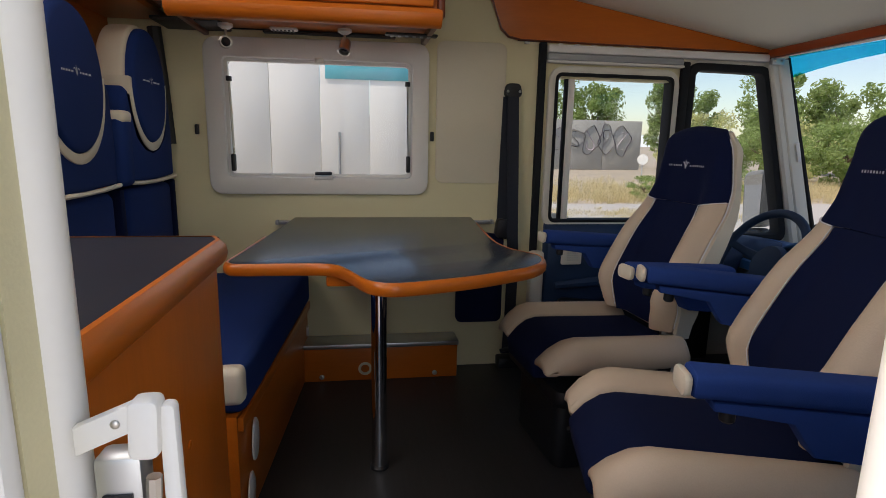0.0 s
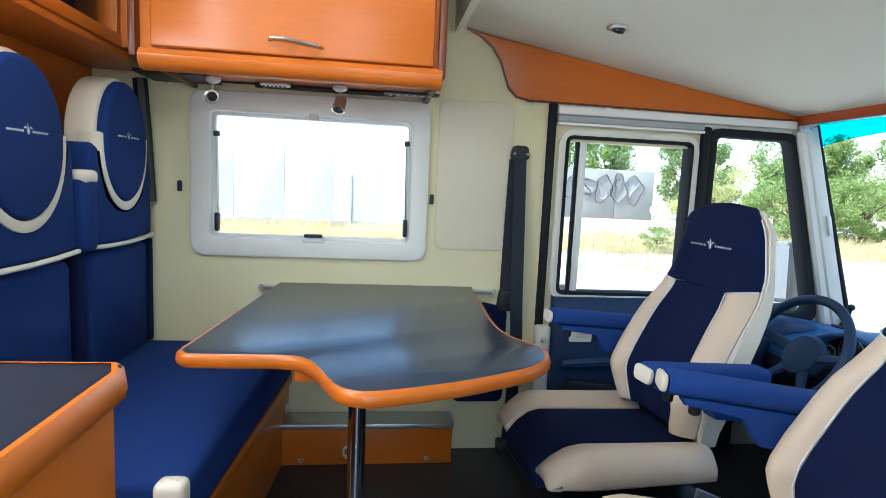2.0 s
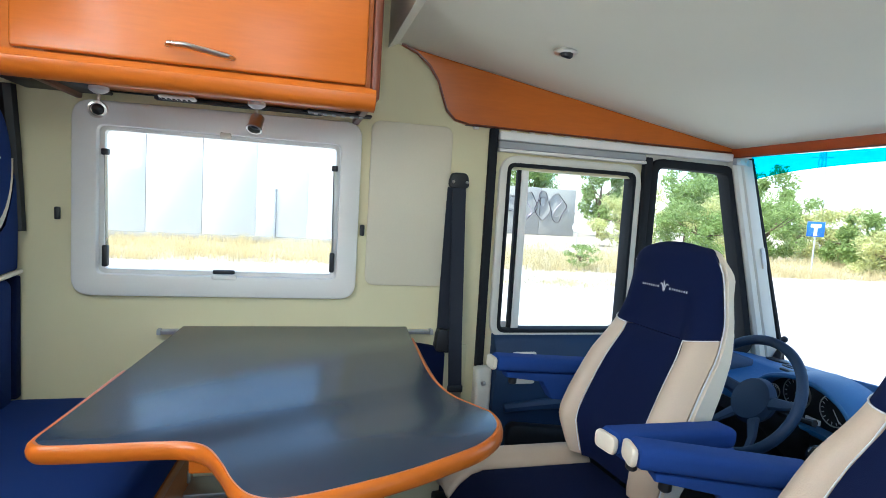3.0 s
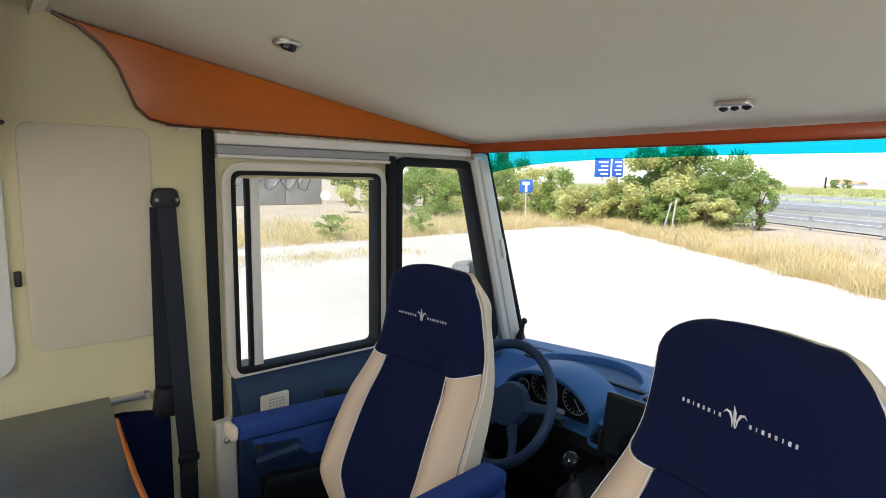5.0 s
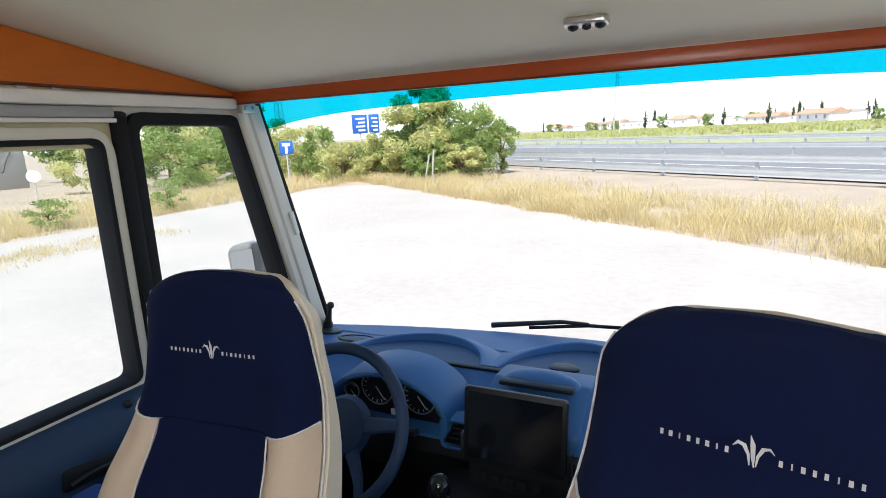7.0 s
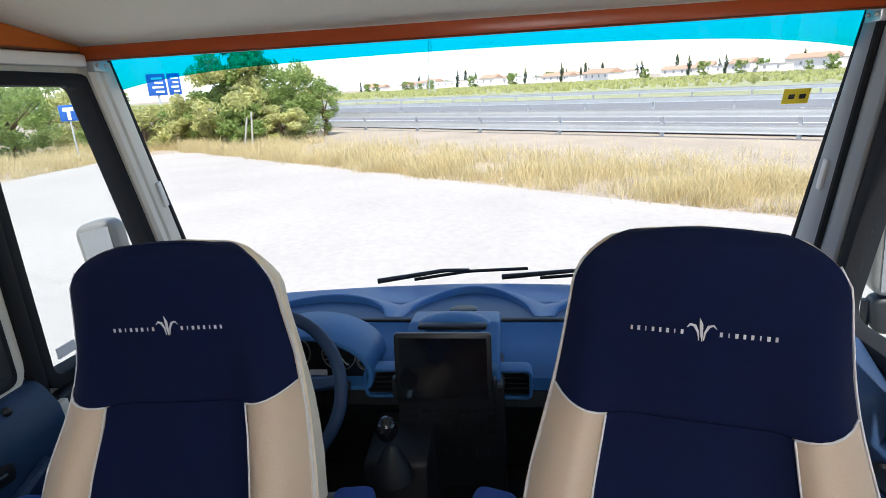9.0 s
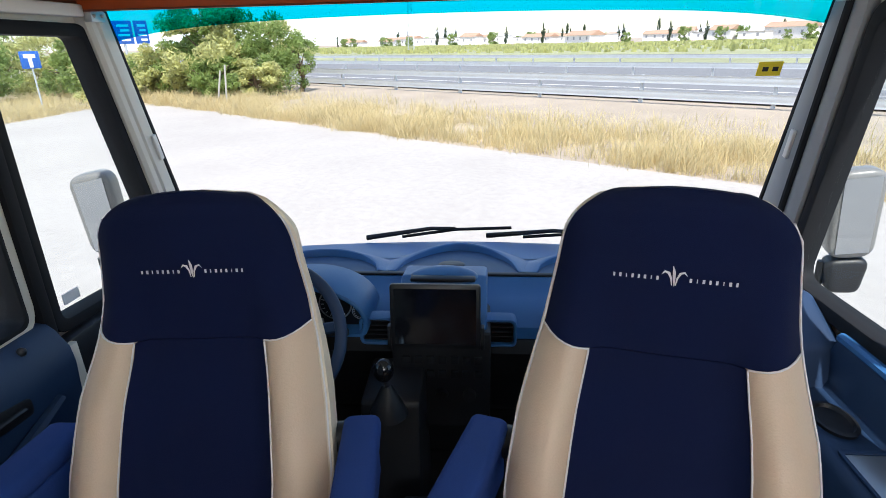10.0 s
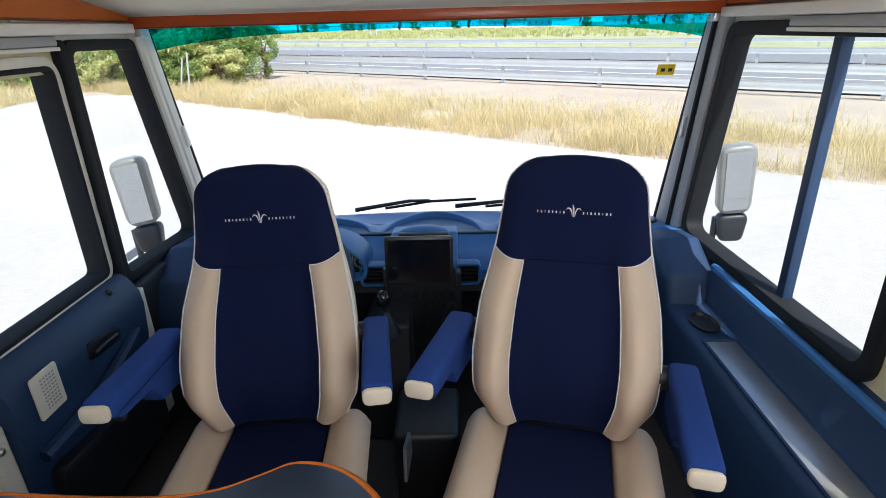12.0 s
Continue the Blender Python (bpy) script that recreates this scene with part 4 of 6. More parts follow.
def cab_seat(x, y, rz, label, drop=0.0, lift=0.0, mark=0.968):
    """A swivelled cab seat that faces the living area (towards its own -x)."""
    seat = thing("cab_seat", label, "seat", at=(x, y, lift), rz=rz, group="swivel cab seats")
    bm, half, front = backrest_patch(-0.97, 0.97, 0.842, 1.096, 28, 26)
    hr = part("headrest", bm, M_navy, seat, "navy fabric headrest panel")
    bm, *_ = backrest_patch(-PANEL + 0.003, PANEL - 0.003, 0.44, 0.82, 12, 16)
    part("back_panel", bm, M_navy, seat, "navy fabric centre panel")
    for s in (-1, 1):
        lo, hi = sorted((s * PANEL, s * 0.97))
        bm, *_ = backrest_patch(lo, hi, 0.445, 0.82, 8, 16, proud=0.003)
        part("side_bolster", bm, M_beige, seat, "beige leather side bolster")
    # shell behind
    bm = bmesh.new()
    rows = []
    for j in range(24):
        z = 0.42 + 0.668 * math.sin(1.5708 * j / 23)
        h, c = half(z), front(0, z) - 0.25 * max(0.0, z - 1.02)
        e = min(front(0.97, z), c + 0.050)
        th = 1.0 - 0.12 * smooth(0.85, 1.0, z) - 0.12 * smooth(1.0, 1.08, z)
        q = [(e + 0.010, -h * 0.95), (e + 0.014, -h * 1.0), (c + 0.070 * th, -h * 0.99), (c + 0.098 * th, -h * 0.70), (c + 0.104 * th, 0), (c + 0.098 * th, h * 0.70), (c + 0.070 * th, h * 0.99), (e + 0.014, h * 1.0), (e + 0.010, h * 0.95), (c + 0.035, h * 0.8), (c + 0.035, -h * 0.8)]
        rows.append([bm.verts.new((a + 0.006 * smooth(0.95, 1.05, z), b, z - 0.010 * min(1, (b / h) ** 2) * smooth(0.96, 1.08, z) - 0.003 * smooth(1.0, 1.08, z))) for a, b in q])
    for a, b in zip(rows, rows[1:]):
        for k in range(11):
            bm.faces.new((a[k], a[(k + 1) % 11], b[(k + 1) % 11], b[k]))
    bm.faces.new(rows[0])
    bm.faces.new(rows[-1])
    part("back_shell", bm, M_cream, seat, "cream leather side and back shell")
    # piping along the seams
    bm = bmesh.new()
    for s in (-1, 1):
        tube([(front(s * PANEL, z) - 0.003, s * PANEL * half(z), z) for z in np.linspace(0.455, 0.840, 10)], 0.0016, 5, bm=bm)
        tube([(front(u, seam(u)) - 0.003, u * half(seam(u)), seam(u)) for u in np.linspace(s * PANEL, s * 0.97, 7)], 0.0016, 5, bm=bm)
        tube([(front(s * 0.97, z) + 0.004, s * 0.985 * half(z), z - 0.0094 * smooth(0.96, 1.094, z)) for z in np.linspace(0.46, 1.062, 22)], 0.0018, 5, bm=bm)
    part("piping", bm, M_thread, seat, "pale piping along the seams")
    lean = math.atan2(0.344 - 0.336, 0.10)
    m = Matrix.Translation((front(0, mark) - 0.003, 0, mark)) @ Matrix.Rotation(radians(-90), 4, "Z") @ Matrix.Rotation(radians(90) - lean, 4, "X")
    logo(hr, m, 0.172)
    # cushion
    def cushion(y0, y1, mtl, name, lab, rise):
        bm = bmesh.new()
        xs, n = np.linspace(-0.245, 0.235, 14), 8
        base = 0.292 if rise == 0 else 0.345
        top, bot = [], []
        for xx in xs:
            t = (xx + 0.245) / 0.48
            nose = 0.075 * max(0, 1 - t / 0.24) ** 2
            rt, rb = [], []
            for k in range(n + 1):
                yy = y0 + (y1 - y0) * k / n
                v = abs(yy) / 0.245
                dz = rise * smooth(0.5, 0.75, v) - 0.05 * max(0, (v - 0.82) / 0.18) ** 2
                taper = 1 - 0.10 * max(0, 1 - t / 0.3) ** 2
                rt.append(bm.verts.new((xx, yy * taper, 0.405 + dz - nose + 0.02 * (1 - t))))
                rb.append(bm.verts.new((xx + 0.012, yy * taper * 0.97, base)))
            top.append(rt)
            bot.append(rb)
        k2 = len(xs) - 1
        for a in range(k2):
            for k in range(n):
                bm.faces.new((top[a][k], top[a][k + 1], top[a + 1][k + 1], top[a + 1][k]))
                bm.faces.new((bot[a][k], bot[a + 1][k], bot[a + 1][k + 1], bot[a][k + 1]))
            bm.faces.new((top[a][0], top[a + 1][0], bot[a + 1][0], bot[a][0]))
            bm.faces.new((top[a][n], bot[a][n], bot[a + 1][n], top[a + 1][n]))
        for k in range(n):
            bm.faces.new((top[0][k], bot[0][k], bot[0][k + 1], top[0][k + 1]))
            bm.faces.new((top[k2][k], top[k2][k + 1], bot[k2][k + 1], bot[k2][k]))
        bmesh.ops.recalc_face_normals(bm, faces=bm.faces)
        bmesh.ops.bevel(bm, geom=[e for e in bm.edges if e.calc_face_angle(0) > 0.9], offset=0.012, segments=3, profile=0.5, affect="EDGES")
        return part(name, bm, mtl, seat, lab)
    cushion(-0.130, 0.130, M_navy, "seat_panel", "navy fabric seat panel", 0.0)
    cushion(0.133, 0.245, M_beige, "seat_bolster", "beige leather seat bolster", 0.030)
    cushion(-0.245, -0.133, M_beige, "seat_bolster", "beige leather seat bolster", 0.030)
    part("seat_pan", prism(rounded([(-0.20, -0.225), (0.24, -0.225), (0.24, 0.225), (-0.20, 0.225)], 0.04), "z", 0.235, 0.2915, 0.012), M_black, seat)
    part("swivel_base", prism(rounded([(-0.17, -0.17), (0.19, -0.17), (0.19, 0.17), (-0.17, 0.17)], 0.04), "z", -lift, 0.2345, 0.008), M_black, seat, "black swivel pedestal")
    part("lever", tube([(-0.12, 0.21, 0.262), (-0.20, 0.225, 0.262), (-0.225, 0.225, 0.255)], 0.008, 8), M_black, seat)
    for s in (-1, 1):
        arm = new("armrest")
        arm.empty_display_size = 0.05
        arm.parent = seat
        low = drop if s < 0 else 0.0
        arm.matrix_basis = pose(0.285 - 1.9 * low, s * 0.275, 0.664 - low, 0, 4 - 60 * low, -s * 3 - 120 * low)
        prof = rounded([(-0.033, -0.030), (0.033, -0.030), (0.035, 0.018), (-0.035, 0.018)], 0.016, 4)
        bm = prism(prof, "x", -0.325, 0.02, 0.008)
        part("pad", bm, M_blue, arm, "blue fabric armrest pad")
        part("end_cap", prism(rounded([(-0.031, -0.028), (0.031, -0.028), (0.033, 0.012), (-0.033, 0.012)], 0.014, 4), "x", -0.342, -0.327, 0.006), M_cream, arm, "cream leather end cap")
        bm = prism([(-0.29, -0.032), (0.03, -0.032), (0.04, -0.125), (-0.12, -0.115), (-0.16, -0.060), (-0.285, -0.050)], "y", -0.026, 0.026, 0.006)
        part("support", bm, M_blue, arm, "blue fabric armrest skirt")
        part("adjuster", lathe([(0.013, 0), (0.013, 0.02), (0.009, 0.024)], 14, pose(-0.255, 0, -0.052, 180)), M_black, arm, "black adjuster wheel")
        part("pivot", lathe([(0.03, 0), (0.03, 0.03)], 16, pose(0.02, -s * 0.030, -0.03, s * 90)), M_black, arm, "black pivot")
    return seat


cab_seat(0.393, 0.373, 5, "navy and beige swivel driver's seat turned to the table")
cab_seat(0.347, -0.309, -13, "navy and beige swivel passenger seat turned to the living area", 0.04, 0.018)
cup = thing("seat_console", "black console with a small bag between the cab seats", "console", at=(0.80, 0.0, 0))
part("tray", box(-0.12, 0.12, -0.10, 0.10, 0.0, 0.30, 0.02, 3), M_black, cup)
solid("paper_pocket", prism([(0.50, 0.305), (0.66, 0.26), (0.64, 0.35), (0.52, 0.40)], "y", 0.04, 0.05, 0.002), M_alu, "grey leaflet pocket between the seats", "pocket")

# ---- dashboard ----
dash = thing("dashboard", "blue-grey moulded plastic dashboard under the windscreen", "dashboard", at=(0, 0, 0))
prof = [(1.80, 0.562), (1.74, 0.573), (1.62, 0.592), (1.55, 0.602), (1.535, 0.598), (1.52, 0.585), (1.44, 0.575), (1.36, 0.562), (1.325, 0.535), (1.315, 0.45), (1.36, 0.38), (1.45, 0.20), (1.60, 0.10), (1.80, 0.05)]
part("body", prism(prof, "y", -W + 0.002, W - 0.002, 0.004), M_dash, dash)


def dash_top(x):
    return float(np.interp(x, [1.36, 1.44, 1.52, 1.535, 1.55, 1.62, 1.74, 1.80, 1.90, 2.08], [0.562, 0.575, 0.585, 0.598, 0.602, 0.592, 0.573, 0.562, 0.548, 0.522]))


# cowl that closes the dashboard against the bowed glass
bm = bmesh.new()
rows = []
for k in range(25):
    y = (-W + 0.004) + 2 * (W - 0.004) * k / 24
    e = ws_point(y, 1.004).x - 0.012
    xs = [1.79 + (e - 1.79) * f for f in (0.0, 0.33, 0.66, 1.0)]
    rows.append([bm.verts.new(q) for q in [(x, y, dash_top(x) + 0.002) for x in xs] + [(e, y, 0.42)]])
for a, b in zip(rows, rows[1:]):
    for k in range(4):
        bm.faces.new((a[k], b[k], b[k + 1], a[k + 1]))
part("cowl", bm, M_dash, dash, "smooth cowl under the glass")


# raised ridges between the open trays, and beds darkened for the shade in them
M_tray_shade = mat("tray_bed_shade", (0.020, 0.066, 0.155), rough=0.6, vary=0.15, scale=6, grain=0.15, grain_scale=500, bump=0.2)


def tray(y0, y1, xa, xb, name, lab):
    bm = bmesh.new()
    n = 24
    pts = []
    for k in range(n + 1):
        t = k / n
        y = y0 + (y1 - y0) * t
        pts.append((xa + (xb - xa) * math.sin(math.pi * t) ** 0.6, y))
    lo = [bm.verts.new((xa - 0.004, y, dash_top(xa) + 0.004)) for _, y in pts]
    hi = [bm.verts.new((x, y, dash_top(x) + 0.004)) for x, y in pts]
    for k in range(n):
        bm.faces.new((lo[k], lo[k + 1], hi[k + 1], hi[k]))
    part(name, bm, M_tray_shade, dash, lab)
    # the wall behind the bed and the moulding that falls away from it
    bm = bmesh.new()
    ym = (y0 + y1) / 2
    rings = []
    for out, up in ((0.0, 0.0045), (0.003, 0.030), (0.008, 0.034), (0.018, 0.033), (0.060, 0.016), (0.085, 0.001)):
        row = []
        for k, (x, y) in enumerate(pts):
            s = math.sin(math.pi * k / n)
            d = Vector((s + 0.02, 1.1 * (y - ym) / (y1 - y0) * 2 * (1 - 0.5 * s))).normalized() * out
            row.append(bm.verts.new((x + d.x, y + d.y, dash_top(x + d.x) + up * (0.25 + 0.75 * s ** 0.5))))
        rings.append(row)
    for a, b in zip(rings, rings[1:]):
        for k in range(n):
            bm.faces.new((a[k], a[k + 1], b[k + 1], b[k]))
    part("tray_rim", bm, M_dash, dash, "raised moulded rim")


tray(0.27, 0.72, 1.575, 1.80, "tray_bed", "tray bed, its blue darkened for the recess's shade")
tray(-0.205, 0.205, 1.575, 1.915, "tray_bed", "tray bed, its blue darkened for the recess's shade")
tray(-0.72, -0.27, 1.575, 1.80, "tray_bed", "tray bed, its blue darkened for the recess's shade")
part("tray_edge", box(1.545, 1.565, -0.76, 0.76, 0.600, 0.609, 0.003), M_black, dash, "black tray edge")
for y in (0.80, -0.80):
    bm = moved(lathe([(0.078, 0), (0.076, 0.005), (0.066, 0.006), (0.062, 0.001), (0.004, 0.003)], 28), pose(1.70, y, dash_top(1.70) - 0.001, 0, 11, 0) @ Matrix.Diagonal((0.75, 1, 1, 1)))
    part("speaker", bm, M_black, dash, "oval black speaker grille")
    bm = moved(lathe([(0.045, 0), (0.045, 0.006), (0.036, 0.009), (0.003, 0.005)], 24), pose(1.74, y * 1.19, dash_top(1.74), 0, 9, 0))
    part("demister_vent", bm, M_black, dash, "round demister vent")
for s in (1, -1):
    bm = prism(rounded([(1.15, 0.35), (1.46, 0.34), (1.60, 0.60), (1.40, 0.625), (1.22, 0.55)], 0.05), "y", *sorted((s * 0.86, s * (W - 0.003))), 0.04, 4)
    part("end_cheek", bm, M_door, dash, "rounded dashboard end")

# instrument hood and dials
hood = [(0.425 + 0.190 * math.cos(a), 0.570 + 0.118 * math.sin(a)) for a in np.linspace(-0.35, math.pi + 0.35, 22)]
hood_in = [(0.425 + 0.172 * math.cos(a), 0.570 + 0.100 * math.sin(a)) for a in np.linspace(-0.35, math.pi + 0.35, 22)]
clu = part("instrument_hood", ring(hood, hood_in, "x", 1.265, 1.44, r=0.008), M_dash, dash, "curved instrument hood")
part("instrument_panel", prism(hood_in, "x", 1.325, 1.34), M_dial, dash, "black instrument panel")


def dial(y, z, r):
    m = pose(1.3240, y, z, 0, -90, 0)
    d = part("dial", lathe([(r, 0), (r, 0.003), (r * 0.93, 0.004), (r * 0.92, 0.002)], 32, m), M_steel, dash, "round gauge with a pale ring")
    part("dial_face", lathe([(r * 0.915, 0.0021), (r * 0.5, 0.0023), (0.002, 0.0024)], 32, m), M_dial, d)
    bm = bmesh.new()
    for k in range(13):
        a = radians(-40 + 260 * k / 12)
        own = box(r * 0.68, r * 0.86, -0.0012, 0.0012, 0.0026, 0.0032)
        merged(moved(own, m @ Matrix.Rotation(a, 4, "Z")), bm)
    part("marks", bm, M_thread, d, "white scale marks", smooth=False)
    own = moved(box(-r * 0.1, r * 0.78, -0.0016, 0.0016, 0.0034, 0.0042), m @ Matrix.Rotation(radians(215), 4, "Z"))
    part("pointer", own, M_thread, d, "", smooth=False)


dial(0.478, 0.612, 0.052)
dial(0.345, 0.604, 0.050)
dial(0.566, 0.590, 0.026)
dial(0.272, 0.580, 0.024)
part("odometer", box(1.318, 1.324, 0.385, 0.435, 0.540, 0.556, 0), M_thread, dash, "small pale display")


def vent(y, z, x=1.285):
    v = part("air_vent", ring(rounded([(y - 0.055, z - 0.045), (y + 0.055, z - 0.045), (y + 0.055, z + 0.045), (y - 0.055, z + 0.045)], 0.02), rounded([(y - 0.045, z - 0.036), (y + 0.045, z - 0.036), (y + 0.045, z + 0.036), (y - 0.045, z + 0.036)], 0.016), "x", x, x + 0.05, r=0.004), M_dash, dash, "slatted air vent")
    for k in range(5):
        part("slat", box(x + 0.006, x + 0.030, y - 0.046, y + 0.046, z - 0.030 + 0.015 * k, z - 0.0255 + 0.015 * k, 0.001), M_black, v)
    part("backing", box(x + 0.034, x + 0.038, y - 0.046, y + 0.046, z - 0.038, z + 0.038, 0), M_dial, v)


vent(0.215, 0.535)
vent(-0.135, 0.535)
vent(-0.62, 0.535)
part("centre_hump", prism(rounded([(1.235, 0.30), (1.52, 0.30), (1.52, 0.655), (1.40, 0.668), (1.245, 0.615)], 0.03), "y", -0.105, 0.155, 0.012), M_dash, dash, "raised centre console top")
part("hump_pad", ball((1.40, 0.025, 0.660), 0.10, 0.55, 1.05, 0.34, seg=24), M_dash, dash, "rounded centre pad")
part("hump_slot", box(1.335, 1.365, -0.07, 0.12, 0.672, 0.684, 0.005), M_black, dash, "black slot")
low = [(1.313, 0.50), (1.300, 0.46), (1.345, 0.375), (1.435, 0.185), (1.52, 0.10), (1.52, 0.50)]
part("lower_fascia", prism(low, "y", -0.86, 0.86, 0.004), M_black, dash, "black lower fascia")
stack = part("control_panel", prism(rounded([(1.222, 0.26), (1.30, 0.10), (1.45, 0.10), (1.45, 0.57), (1.225, 0.57)], 0.01), "y", -0.115, 0.165, 0.008), M_black, dash, "black control panel")
for j in range(2):
    for k in range(7):
        part("button", box(1.214, 1.2225, -0.092 + 0.034 * k, -0.070 + 0.034 * k, 0.475 - 0.045 * j, 0.497 - 0.045 * j, 0.002), M_rubber, stack)
for k in range(3):
    part("knob", lathe([(0.020, 0), (0.018, 0.016), (0.004, 0.017)], 18, pose(1.224, -0.055 + 0.08 * k, 0.37, 0, -90)), M_black, stack, "heater knob")
solid("cup_pod", lathe([(0.045, 0.0), (0.046, 0.005), (0.038, 0.009), (0.010, 0.009)], 24, pose(1.645, 0.02, dash_top(1.645) + 0.010, 0, 10, 0)), M_black, "round black phone holder base on the dashboard", "holder")

tab = thing("tablet", "black tablet screen mounted on the centre console", "screen", at=(1.2, 0.035, 0.636))
part("body", moved(prism(rounded([(-0.122, -0.092), (0.122, -0.092), (0.122, 0.088), (-0.122, 0.088)], 0.010), "x", -0.006, 0.008, 0.003), pose(0, 0, 0, 0, 8, 0)), M_dial, tab)
part("display", moved(box(-0.0078, -0.0064, -0.110, 0.110, -0.080, 0.076, 0), pose(0, 0, 0, 0, 8, 0)), M_screen, tab, "dark glossy display")
part("mount", box(0.006, 0.045, -0.02, 0.02, -0.03, 0.03, 0.006), M_black, tab)
for s in (-1, 1):
    part("clamp", box(-0.012, 0.012, s * 0.127 - 0.005, s * 0.127 + 0.005, -0.10, -0.03, 0.003), M_black, tab)

# steering wheel
sw = thing("steering_wheel", "dark blue-grey four-spoke steering wheel", "steering wheel", at=(1.078, 0.448, 0.630))
tilt = pose(0, 0, 0, 0, -62, 0)
R = 0.186
part("rim", moved(tube([(R * math.cos(a), R * math.sin(a), 0) for a in np.linspace(0, 2 * math.pi, 49)[:-1]], 0.0155, 10, closed=True), tilt), M_door, sw)
bm = lathe([(0.030, -0.10), (0.062, -0.075), (0.076, -0.05), (0.066, -0.030), (0.02, -0.022)], 28)
part("hub", moved(bm, tilt), M_door, sw, "padded hub")
for a in (10, 170, 235, 305):
    ca, sa = math.cos(radians(a)), math.sin(radians(a))
    part("spoke", moved(tube([(sa * 0.05, ca * 0.05, -0.045), (sa * 0.13, ca * 0.13, -0.030), (sa * 0.183, ca * 0.183, 0)], [0.024, 0.016, 0.014], 8, flat=0.5), tilt), M_door, sw)
part("column", moved(tube([(0, 0, -0.08), (-0.05, 0, -0.30)], [0.05, 0.055], 12), tilt), M_black, sw, "black steering column")
for s in (-1, 1):
    part("stalk", moved(tube([(0, s * 0.04, -0.11), (0.01, s * 0.13, -0.09), (0.015, s * 0.18, -0.085)], [0.007, 0.007, 0.011], 8), tilt), M_black, sw, "black column stalk")

gl = thing("gear_lever", "black gear lever with a glossy round knob", "gear lever", at=(1.06, 0.15, 0.0))
part("console", prism(rounded([(-0.06, 0.0), (0.22, 0.0), (0.22, 0.46), (0.02, 0.44)], 0.02), "y", -0.08, 0.08, 0.012), M_black, gl)
part("gaiter", lathe([(0.050, 0.42), (0.040, 0.45), (0.022, 0.49), (0.012, 0.51)], 20), M_black, gl)
part("shaft", tube([(0.0, 0, 0.49), (-0.02, 0, 0.545)], 0.008, 8), M_chrome, gl)
part("knob", ball((-0.024, 0, 0.568), 0.026, 1, 1, 1.2, seg=18), M_screen, gl, "glossy black knob")

# ---- driver's door trim ----
dt = thing("door_2", "cab door with dark blue plastic trim below the window", "door", kind="structure")
prof = [(W - 0.001, 0.0), (W - 0.045, 0.02), (W - 0.055, 0.30), (W - 0.075, 0.44), (W - 0.085, 0.56), (W - 0.080, 0.605), (W - 0.050, 0.652), (W - 0.030, 0.668), (W - 0.001, 0.672)]
part("trim_panel", prism([(a, b) for a, b in prof], "x", 0.458, 1.06, 0.004), M_door, dt)
part("pull_recess", prism(rounded([(0.74, 0.530), (0.90, 0.515), (0.90, 0.560), (0.75, 0.585)], 0.015), "y", W - 0.089, W - 0.080, 0.003), M_black, dt, "black recessed handle")
part("door_handle", tube([(0.76, W - 0.094, 0.545), (0.80, W - 0.102, 0.555), (0.87, W - 0.094, 0.545)], 0.007, 8), M_black, dt)
part("map_pocket", prism(rounded([(0.52, 0.08), (1.02, 0.08), (1.02, 0.28), (0.52, 0.34)], 0.03), "y", W - 0.100, W - 0.050, 0.010), M_black, dt, "black map pocket")
part("arm_ledge", tube([(0.50, W - 0.082, 0.40), (0.72, W - 0.098, 0.42), (0.98, W - 0.088, 0.50)], [0.018, 0.024, 0.014], 8), M_door, dt, "moulded ledge")
gp = part("speaker_plate", moved(prism(rounded([(-0.048, -0.062), (0.048, -0.062), (0.048, 0.062), (-0.048, 0.062)], 0.008), "y", -0.006, 0.0, 0.002), pose(0.565, W - 0.0905, 0.560, 0, 0, 0)), M_offwhite, dt, "pale perforated plate")
bm = bmesh.new()
for j in range(5):
    for k in range(9):
        box(0.545 + 0.011 * j, 0.551 + 0.011 * j, W - 0.0985, W - 0.0966, 0.517 + 0.0105 * k, 0.521 + 0.0105 * k, bm=bm)
part("perforation", bm, M_grey, gp, "rows of dark slots", smooth=False)
part("lock_post", ball((0.95, W - 0.050, 0.650), 0.012), M_black, dt)
solid("kick_panel", box(1.06, 1.32, W - 0.05, W - 0.001, 0.0, 0.60, 0.012), M_black, "black plastic kick panel ahead of the cab door", "panel")
solid("door_sill_post", prism([(1.05, 0.10), (1.10, 0.10), (1.09, 0.60), (1.055, 0.60)], "y", W - 0.075, W - 0.052, 0.004), M_offwhite, "ivory painted door post edge", "post")

# ---- passenger side ledge ----
sl = thing("side_ledge", "dark blue moulded side ledge with cup holder and pale tray", "ledge", at=(0, 0, 0))
prof = [(-W + 0.001, 0.0), (-0.845, 0.0), (-0.855, 0.425), (-0.870, 0.445), (-0.880, 0.449), (-0.985, 0.449), (-1.000, 0.470), (-1.005, 0.545), (-1.020, 0.585), (-W + 0.001, 0.598)]
part("body", prism(prof, "x", -0.04, 1.22, 0.004), M_door, sl)
part("tray_mat", box(0.25, 0.925, -0.985, -0.888, 0.4495, 0.4535, 0.002), M_alu, sl, "pale grey tray mat")
part("tray_rim", ring(rounded([(0.235, -0.992), (0.94, -0.992), (0.94, -0.880), (0.235, -0.880)], 0.015), rounded([(0.25, -0.984), (0.925, -0.984), (0.925, -0.889), (0.25, -0.889)], 0.006), "z", 0.4495, 0.457, r=0.002), M_door, sl)
